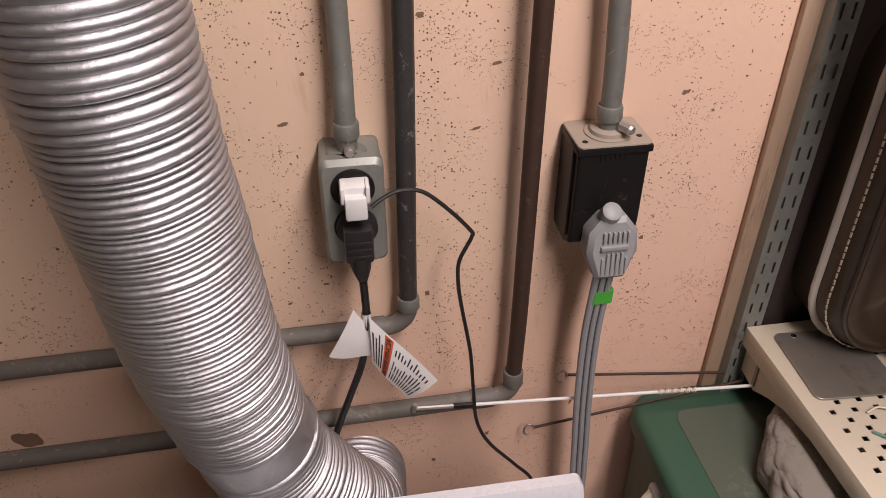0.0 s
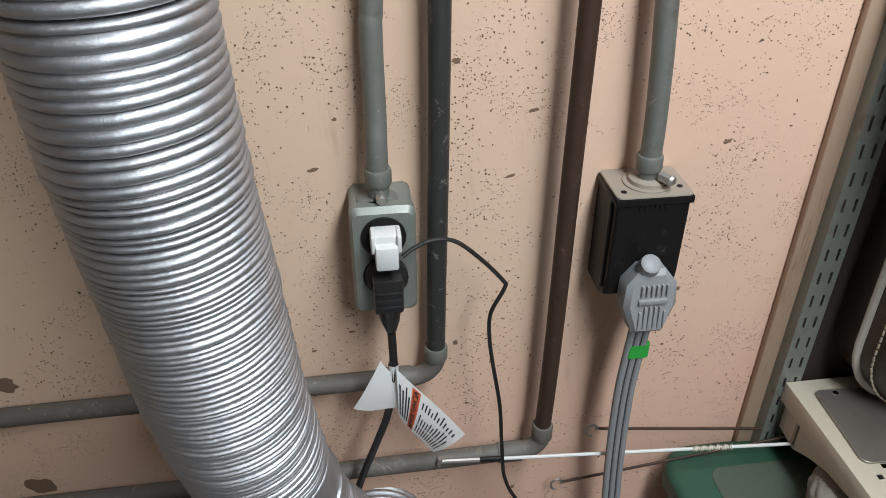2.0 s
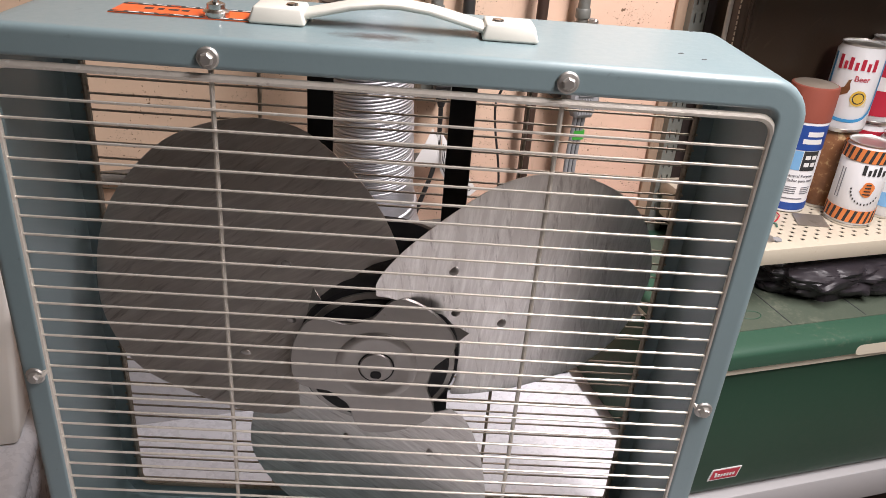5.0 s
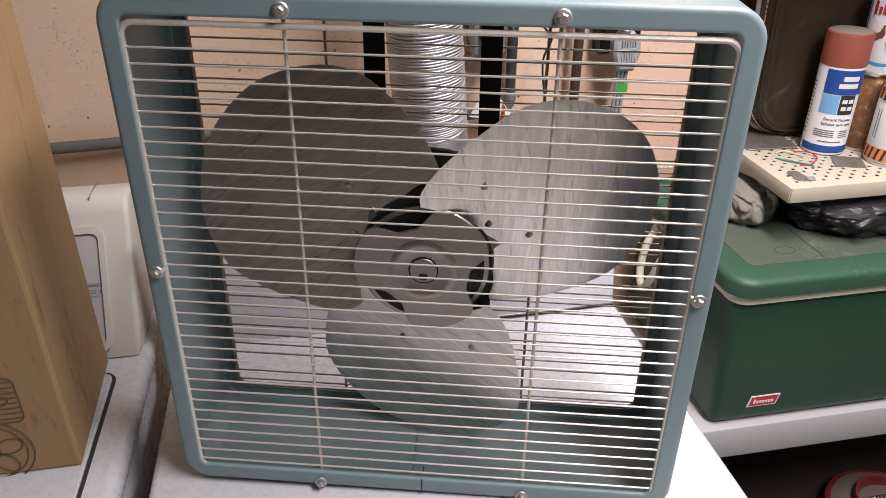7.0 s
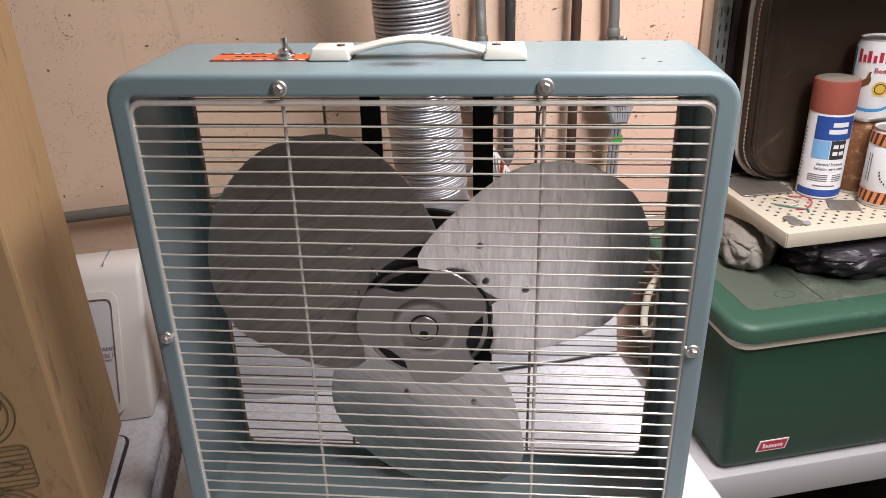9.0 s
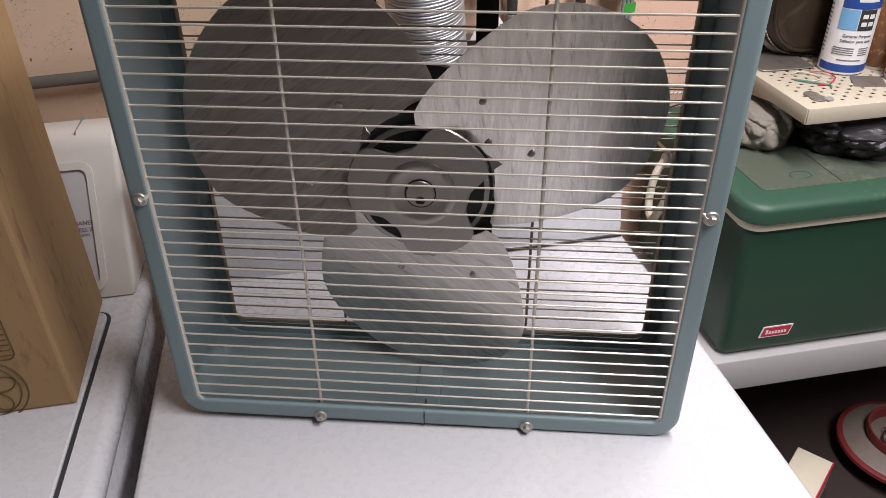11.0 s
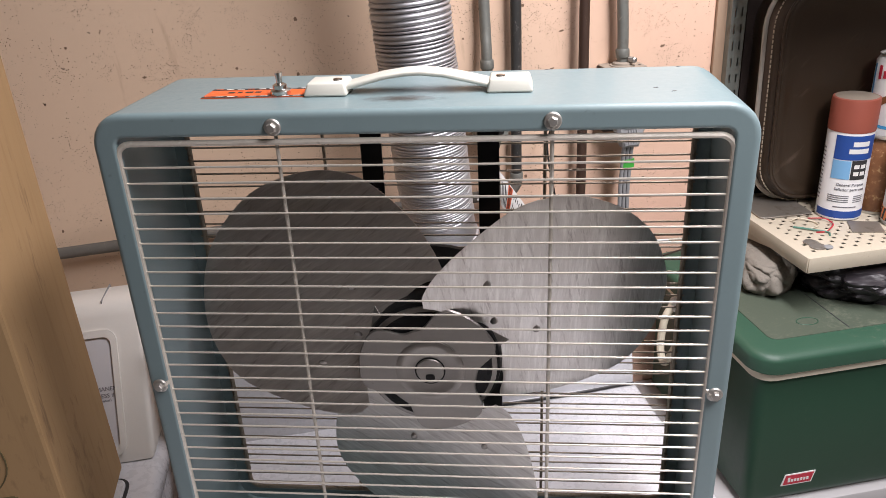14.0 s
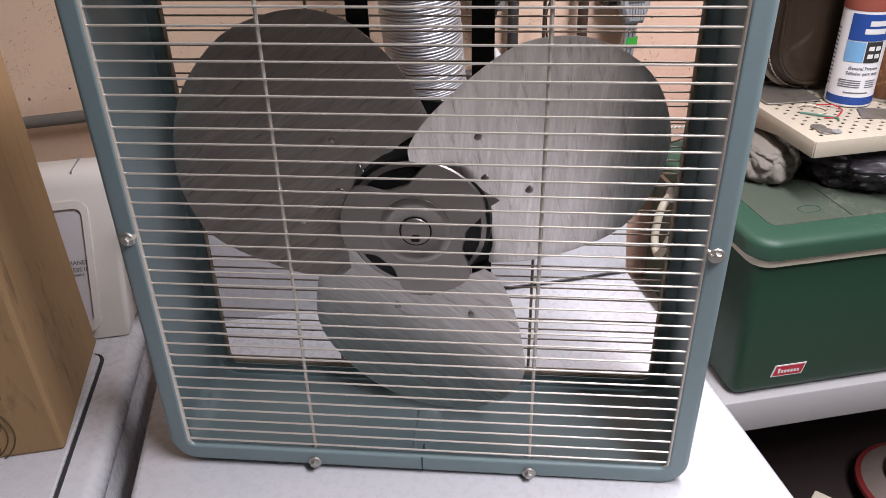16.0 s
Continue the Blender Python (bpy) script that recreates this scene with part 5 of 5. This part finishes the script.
def beer_can(m, label, look_kind):
    can = thing("beer_can", m, label, "can")
    shell = M["can_white"] if look_kind != "picture" else M["can_brown"]
    part("can_body", glathe(can_shell(0.0327, 0.122), 40), shell, can)
    part("lid", glathe([(0.0288, 0.1195), (0.0300, 0.1222), (0.0290, 0.1228), (0.0270, 0.1200), (0.004, 0.1202)], 36), M["aluminium"], can)
    part("base_rim", glathe([(0.0282, 0.0), (0.0312, -0.0002), (0.0322, 0.0030), (0.0318, 0.0040)], 36), M["aluminium"], can)
    return can


top_can = beer_can(pose(0.791, 0.424, 1.1110 + 0.1235, 0, 0, -40), "white beer can with red script standing on another can", "deer")
loop = [(-0.040, 0.108), (-0.040, 0.070), (-0.039, 0.045), (-0.033, 0.028), (-0.020, 0.019), (0.0, 0.0165), (0.020, 0.019), (0.033, 0.028), (0.039, 0.045), (0.040, 0.070), (0.040, 0.108)]
pl = smooth_path([(a, b, 0) for a, b in loop], 5)
g = gtube(pl, 0.0026, 6)
part("blue_loop", wrap(([(p[0], p[1], max(-0.0002, min(0.0004, p[2]))) for p in g[0]], g[1]), R + 0.0001, 0, 0), M["can_blue"], top_can)
for k, (x, w, h) in enumerate(((-0.027, 0.007, 0.020), (-0.019, 0.006, 0.011), (-0.012, 0.007, 0.017), (-0.004, 0.006, 0.011), (0.004, 0.007, 0.015), (0.012, 0.006, 0.011), (0.020, 0.007, 0.017))):
    stuck("brand_bar", w * 0.72, h, x, 0.094 + (0.003 if h > 0.014 else 0), M["can_red"], top_can)
part("words", wrap(shifted(lettering("Beer", 0.011), 0.008, 0), R + 0.0003, 0, 0.077), M["can_red"], top_can, smooth=None)
disc = glathe([(0.011, 0.0), (0.011, 0.0005), (0.0005, 0.0005)], 24)
part("gold_medallion", wrap(shifted(disc, 0.010, 0), R + 0.0001, 0, 0.050), M["gold"], top_can)
part("black_ring", wrap(shifted(([(p[0] * 0.74, p[1] * 0.74, p[2]) for p in disc[0]], disc[1]), 0.010, 0, 0.0003), R + 0.0001, 0, 0.050), M["black_text"], top_can)
part("medallion_centre", wrap(shifted(([(p[0] * 0.6, p[1] * 0.6, p[2]) for p in disc[0]], disc[1]), 0.010, 0, 0.0006), R + 0.0001, 0, 0.050), M["gold"], top_can)
deer = [(-0.030, 0.000), (-0.026, 0.002), (-0.022, 0.009), (-0.016, 0.012), (-0.013, 0.022), (-0.009, 0.024), (-0.010, 0.018), (-0.008, 0.010), (-0.010, 0.004), (-0.016, 0.001), (-0.020, -0.002), (-0.022, -0.010), (-0.025, -0.010), (-0.024, -0.003)]
part("brown_emblem", wrap(shifted(gprism(deer, 0.0004), 0.004, 0), R + 0.0001, 0, 0.052), M["can_brown"], top_can)
stuck("pale_field", 0.022, 0.012, 0.012, 0.044, M["cream_trim"], top_can, -0.0001)

beer_can(pose(0.794, 0.428, 1.1110, 0, 0, -40), "brown printed beer can carrying a second can", "picture")
tiger = beer_can(pose(0.794, 0.3605, 1.1110, 0, 0, -43), "white beer can with orange and black striped bands", "stripe")
for z in (0.017, 0.108):
    stuck("orange_band", 0.2, 0.019, 0.0, z, M["orange"], tiger)
    for k in range(17):
        s = gprism([(-0.0028, -0.0092), (0.0012, -0.0092), (0.0052, 0.0092), (0.0012, 0.0092)], 0.0003)
        part("black_stripe", wrap(shifted(s, -0.084 + k * 0.0098, 0, 0.0004), R + 0.0001, 0, z), M["black_text"], tiger)
for k, (x, w, h) in enumerate(((-0.002, 0.006, 0.014), (0.005, 0.005, 0.008), (0.011, 0.005, 0.011), (0.018, 0.006, 0.014), (0.026, 0.006, 0.008))):
    stuck("brand_bar", w * 0.75, h, x + 0.003, 0.085 + (h - 0.008) / 2, M["black_text"], tiger)
face = [(0.009 * math.cos(a) * (1 + 0.15 * math.sin(4 * a)), 0.0115 * math.sin(a)) for a in [k * math.pi / 10 for k in range(20)]]
part("striped_emblem", wrap(shifted(gprism(face, 0.0004), 0.012, 0), R + 0.0001, 0, 0.060), M["orange"], tiger)
for k in range(4):
    stuck("emblem_stripe", 0.010 - 0.001 * k, 0.0016, 0.012, 0.053 + k * 0.0048, M["black_text"], tiger, 0.0004)
for k in range(12):
    a = radians(185 + k * 13)
    part("print_bar", wrap(shifted(grid_patch(0.0018, 0.0028, 1, 1), 0.012 + 0.021 * math.cos(a), 0), R + 0.0001, 0, 0.060 + 0.023 * math.sin(a)), M["black_text"], tiger)
for k in range(2):
    stuck("print_bar", 0.0012, 0.045, -0.030 + k * 0.005, 0.062, M["grey_text"], tiger)
far = beer_can(pose(0.872, 0.378, 1.1110, 0, 0, -43), "white and blue beer can beside the striped can", "deer")
stuck("blue_panel", 0.012, 0.08, -0.025, 0.062, M["can_blue"], far)
stuck("blue_panel", 0.030, 0.022, -0.002, 0.030, M["light_blue"], far)
red = beer_can(pose(0.872, 0.452, 1.1110, 0, 0, -43), "red beer can at the back of the shelf", "deer")
stuck("red_field", 0.2, 0.10, 0, 0.062, M["can_red"], red)
stuck("white_script", 0.034, 0.020, -0.004, 0.060, M["white_print"], red, 0.0004)
red2 = copy_thing(red, pose(0.871, 0.450, 1.2350, 0, 0, -20))
tagged(red2, "red beer can standing on another red can")

# ---- small things on the shelf ----
plate_m = pose(0.650, 0.480, 1.1113, 0, 0, -3)
tray = thing("metal_plate", plate_m, "flat dusty tin plate lying under the suitcase", "metal plate")
part("sheet", gprism(rrect(0.044, 0.046, 0.008, 5), 0.0016, None, 0.0006), M["tin"], tray)
for x, y in ((0.030, -0.052), (-0.024, 0.040)):
    part("hole_rim", glathe([(0.0028, 0), (0.0028, 0.0006), (0.0014, 0.0008)], 12, Matrix.Translation((x, y, 0.0016))), M["chrome"], tray)
for k, (x, y, r, mt) in enumerate(((0.6235, 0.3375, 0.0105, "tin"), (0.6245, 0.322, 0.0115, "tin"), (0.637, 0.316, 0.0068, "grey_plug"))):
    c = thing("washer_disc", pose(x, y, 1.1105), "small round flat metal washer lying on the shelf", "washer disc", "loose discs on the shelf")
    part("disc", glathe([(r * 0.97, 0), (r, 0.0006), (r * 0.96, 0.0016), (r * 0.35, 0.0017)], 24), M[mt], c)


def loose_wire(name, pts, r, material, label):
    o = Vector(pts[0])
    ob = new(name, mesh(name, gtube([Vector(p) - o for p in smooth_path(pts, 6)], r, 6), material, 60))
    ob.location = o
    return tagged(ob, label, "wire")


ZS = 1.1117
loose_wire("red_wire", [(0.672, 0.418, ZS), (0.690, 0.404, ZS + 0.003), (0.694, 0.390, ZS + 0.001), (0.684, 0.374, ZS + 0.004), (0.668, 0.365, ZS), (0.652, 0.366, ZS)], 0.0010, M["red_wire"], "thin red wire curled on the shelf")
loose_wire("green_wire", [(0.632, 0.394, ZS), (0.650, 0.376, ZS + 0.001), (0.668, 0.362, ZS), (0.664, 0.351, ZS)], 0.0016, M["teal_wire"], "short dull green wire on the shelf")
loose_wire("white_wire", [(0.640, 0.415, ZS), (0.655, 0.418, ZS + 0.002), (0.672, 0.404, ZS), (0.668, 0.385, ZS + 0.001), (0.645, 0.380, ZS)], 0.0011, M["cream_trim"], "thin pale wire looped on the shelf")
scrap = new("card_scrap", mesh("card_scrap", gprism([(-0.028, -0.010), (0.014, -0.030), (0.034, 0.004), (-0.006, 0.024)], 0.0008), M["tin"]))
scrap.matrix_world = pose(0.728, 0.366, 1.1111, 2, 0, 8)
tagged(scrap, "torn scrap of grey card on the shelf", "card")

# ---- cooler ----
cool = thing("cooler", pose(0.752, 0.38, 0.744), "green steel picnic cooler with a weathered lid on the white board", "cooler")
inv = pose(-0.76, -0.38, -0.738)
part("body", moved(gbox(0.497, 1.045, 0.216, 0.552, 0.7385, 0.972, 0.016, 4), inv), M["cooler_green"], cool)
part("liner_rim", moved(gprism(rrect(0.279, 0.174, 0.026, 6, 0.771, 0.384), 0.010, Matrix.Translation((0, 0, 0.9665))), inv), M["cream_trim"], cool, "cream plastic rim")
lid_rings = [(0.0, 0.99650, 0.034), (-0.003, 0.9805, 0.036), (-0.003, 0.9825, 0.036), (-0.003, 0.9985, 0.036), (-0.002, 1.0025, 0.036), (0.002, 1.0062, 0.034), (0.006, 1.0077, 0.032), (0.012, 1.0086, 0.03), (0.03, 1.0100, 0.022)]
v, f = [], []
for d, z, r in lid_rings:
    v += [(x, y, z) for x, y in rrect(0.283 - d, 0.178 - d, r, 7, 0.771, 0.384)]
n = len(v) // len(lid_rings)
for i in range(len(lid_rings) - 1):
    f += [(i * n + k, i * n + (k + 1) % n, (i + 1) * n + (k + 1) % n, (i + 1) * n + k) for k in range(n)]
f += [tuple(range(n))[::-1], tuple(range((len(lid_rings) - 1) * n, len(lid_rings) * n))]
lid = part("lid", moved((v, f), inv), M["lid_green"], cool, "weathered green lid", 50)
part("lid_panel", moved(gprism(rrect(0.246, 0.141, 0.014, 5, 0.771, 0.384), 0.0016, Matrix.Translation((0, 0, 1.0095)), 0.0006), inv), M["lid_top"], lid)
for x in (0.645, 0.771, 0.897):
    part("groove", moved(gbox(x - 0.0008, x + 0.0008, 0.246, 0.522, 1.0110, 1.0114), inv), M["seam"], lid)
part("moulded_ring", moved(gtube([(0.600 + 0.016 * math.cos(a), 0.276 + 0.010 * math.sin(a), 1.0113) for a in [k * math.pi / 12 for k in range(24)]], 0.0007, 6, closed=True), inv), M["lid_green"], lid)
part("finger_recess", moved(gprism(rrect(0.075, 0.0085, 0.008, 4, 0.80, 0.9855), 0.0022, Matrix.Translation((0, 0.2050, 0)) @ pose(0, 0, 0, 90)), inv), M["cream_trim"], lid)
badge = part("badge", moved(gprism([(-0.027, -0.010), (0.022, -0.010), (0.027, 0.010), (-0.022, 0.010)], 0.0012, yup(0.5810, 0.2160, 0.779)), inv), M["white_print"], cool, "small red and white maker's badge")
part("badge_field", moved(gprism([(-0.0245, -0.0082), (0.0205, -0.0082), (0.0245, 0.0082), (-0.0205, 0.0082)], 0.0015, yup(0.5810, 0.2160, 0.779)), inv), M["can_red"], badge)
part("brand_bar", moved(join(*[gbox(0.5810 - 0.017 + k * 0.0050, 0.5810 - 0.0135 + k * 0.0050, 0.2142, 0.2150, 0.775, 0.783 if k == 0 else 0.780) for k in range(7)]), inv), M["white_print"], badge)


hook = part("side_handle", moved(gtube(smooth_path([(0.489, 0.385, 0.955), (0.470, 0.392, 0.945), (0.462, 0.405, 0.90), (0.462, 0.430, 0.868), (0.466, 0.455, 0.885), (0.474, 0.462, 0.93), (0.489, 0.466, 0.955)], 6), 0.0065, 10), inv), M["cream_trim"], cool, "cream plastic carrying handle")
part("pivot", moved(glathe([(0.013, 0), (0.013, 0.008), (0.010, 0.011)], 20, Matrix.Translation((0.496, 0.462, 0.957)) @ pose(0, 0, 0, 0, -90, 0)), inv), M["white_plastic"], hook)
part("pivot", moved(glathe([(0.013, 0), (0.013, 0.008), (0.010, 0.011)], 20, Matrix.Translation((0.496, 0.388, 0.957)) @ pose(0, 0, 0, 0, -90, 0)), inv), M["white_plastic"], hook)


def crumple(name, c, size, material, label, category, seed, ridges, amount, sub=6, power=2.0):
    """A crushed heap: a soft block with flat facets that meet in sharp creases, flat beneath."""
    bm = bmesh.new()
    bmesh.ops.create_icosphere(bm, subdivisions=sub, radius=1.0)
    for v in bm.verts:
        p = v.co.copy()
        k = (abs(p.x) ** power + abs(p.y) ** power + abs(p.z) ** power) ** (-1 / power)
        q = Vector((p.x * 1.6, p.y, p.z)) + Vector((seed * 3.1, seed * 1.7, seed))
        w = q + 0.18 * noise.noise_vector(q * 2.3)
        big = noise.voronoi(w * ridges * 0.5)[0]
        small = noise.voronoi(w * ridges * 1.3)[0]
        tiny = noise.voronoi(q * ridges * 3.1)[0]
        s = k * (1 + amount * (0.55 - 0.9 * big[0] + 0.38 * (small[1] - small[0]) + 0.16 * (tiny[1] - tiny[0]) - 0.25 * small[0]))
        z = max(p.z * s, -0.62)
        v.co = (p.x * s * size[0], p.y * s * size[1], 0.066 * math.tanh((z + 0.62) * size[2] / 0.066))
    me = bpy.data.meshes.new(name)
    bm.to_mesh(me)
    bm.free()
    me.materials.append(material)
    me.polygons.foreach_set("use_smooth", [True] * len(me.polygons))
    me.set_sharp_from_angle(angle=radians(25))
    ob = new(name, me)
    ob.matrix_world = pose(*c)
    return tagged(ob, label, category)


crumple("plastic_bag", (0.795, 0.360, 1.0170, 0, 0, 6), (0.155, 0.085, 0.058), M["bag"], "crumpled black plastic bag lying on the cooler lid", "bag", 4, 1.8, 0.27, power=2.6)
crumple("rag", (0.615, 0.425, 1.0170, 0, 0, 62), (0.090, 0.046, 0.050), M["rag"], "crumpled grey-white rag on the cooler lid", "rag", 9, 0.8, 0.42)

# ---- rods lying behind the cooler ----
def rod(name, pts, r, material, label, extra=()):
    o = Vector(pts[0])
    ob = thing(name, Matrix.Translation(o), label, "rod")
    part("shaft", gtube([Vector(p) - o for p in pts], r, 8), material, ob)
    for k, (nm, q, rr, mt) in enumerate(extra):
        part(nm, gtube([Vector(p) - o for p in q], rr, 8), mt, ob)
    return ob


a, b = Vector((0.238, 0.527, 1.067)), Vector((0.66, 0.515, 1.048))
turns = [a.lerp(b, 0.60 + 0.10 * k / 60) + 0.0026 * Vector((0, math.cos(k * 1.9), math.sin(k * 1.9))) for k in range(61)]
rod("white_rod", [a, b], 0.0018, M["white_plastic"], "thin white rod with a metal tip along the wall",
    [("metal_tip", [a, a.lerp(b, 0.09)], 0.0025, M["zinc"]), ("black_collar", [a.lerp(b, 0.09), a.lerp(b, 0.14)], 0.0026, M["black"]), ("end_stop", [a - Vector((0.002, 0, 0.004)), a + Vector((0, 0, 0.005))], 0.0025, M["zinc"]), ("binding", turns, 0.0007, M["thread"])])
for a, b in (((0.402, 0.555, 1.060), (0.66, 0.545, 1.034)), ((0.371, 0.554, 0.984), (0.64, 0.530, 1.052))):
    a, b = Vector(a), Vector(b)
    loop = [a + Vector((0.006 * math.cos(k * 0.6) - 0.005, -0.002, 0.008 * math.sin(k * 0.6))) for k in range(9)]
    rod("dark_rod", [a, b], 0.0015, M["rust_pipe"], "thin dark rod with a wire eye against the wall", [("eyelet", loop, 0.0012, M["zinc"])])
cable = [(0.02, 0.330, TOP + 0.003), (0.079, 0.332, TOP + 0.003), (0.181, 0.330, TOP + 0.003), (0.272, 0.331, TOP + 0.003), (0.330, 0.334, TOP + 0.003), (0.358, 0.334, TOP + 0.003)]
loose_wire("black_cable", cable, 0.0026, M["rubber"], "black cable lying across the dryer top")

# ---- things on the lower shelf ----
pot = thing("red_rimmed_heater", pose(0.895, 0.215, 0.43), "round grey metal pan with red rim and steel spring", "metal pan")
part("pan", glathe([(0.055, 0), (0.075, 0.004), (0.100, 0.028), (0.106, 0.036), (0.104, 0.040), (0.075, 0.052)], 40), M["grey_enamel"], pot)
part("rim", glathe([(0.062, 0.048), (0.066, 0.066), (0.064, 0.072), (0.060, 0.070), (0.056, 0.050)], 40), M["red_enamel"], pot, "red enamelled rim")
part("foot_ring", glathe([(0.104, 0.030), (0.109, 0.034), (0.108, 0.040), (0.102, 0.042)], 40), M["red_enamel"], pot)
part("spring", gtube([(-0.03 + 0.0009 * k, 0.016 + 0.006 * math.cos(k * 0.8), 0.062 + 0.006 * math.sin(k * 0.8)) for k in range(70)], 0.0014, 6), M["chrome"], pot)
part("wire_clip", gtube(smooth_path([(-0.03, 0.016, 0.062), (-0.042, 0.005, 0.060), (-0.036, -0.008, 0.060), (0.0, -0.010, 0.062), (0.02, -0.004, 0.062)], 6), 0.0022, 8), M["chrome"], pot)
bx = thing("striped_box", pose(0.665, 0.165, 0.43, 0, 0, 40), "cream box with a red stripe along its edge", "box")
part("carton_body", gbox(-0.05, 0.05, -0.03, 0.03, 0.0005, 0.075, 0.003), M["cream_trim"], bx)
part("red_stripe", gbox(-0.0505, 0.0505, -0.0306, -0.0280, 0.060, 0.0756, 0.001), M["can_red"], bx)

# ---- larger chips and gouges in the wall ----
wall = bpy.data.objects["wall_north"]
rnd = random.Random(11)
for x, z, w, h in ((0.316, 1.414, 7, 2.6), (0.300, 1.358, 8, 2.2), (0.144, 1.374, 7, 3), (0.163, 1.415, 3, 2.5), (0.255, 1.456, 6, 4), (0.483, 1.378, 4, 3), (0.465, 1.237, 4, 4), (0.51, 1.359, 3, 2), (0.257, 1.197, 4, 5), (0.163, 1.219, 5, 2.4),
                   (0.261, 0.966, 4, 5), (0.322, 0.998, 3, 4), (-0.145, 1.070, 22, 17), (-0.141, 1.193, 20, 16), (0.461, 1.174, 3, 2), (0.128, 1.201, 4, 2), (-0.162, 1.501, 8, 4), (-0.085, 1.385, 4, 5), (-0.079, 1.463, 4, 5), (-0.171, 1.401, 3, 3), (-0.018, 1.498, 4, 3), (0.499, 1.513, 4, 6),
                   (0.48, 1.377, 3, 3), (-0.395, 1.449, 3, 3), (-0.465, 1.193, 3, 4), (-0.30, 1.40, 5, 3), (0.20, 1.16, 9, 3), (-0.33, 1.30, 4, 4)):
    pts = []
    for k in range(14):
        a = 2 * math.pi * k / 14
        s = 0.75 + 0.5 * rnd.random()
        pts.append((w * 0.0006 * s * math.cos(a), h * 0.0006 * s * math.sin(a)))
    part("paint_chip", gprism(pts, 0.0004, yup(x, WALL + 0.0002, z - 0.007 - 0.06 * max(0.0, 1.36 - z)) @ pose(0, 0, 0, 0, 0, rnd.uniform(-20, 20)), 0.0002), M["chip"], wall)
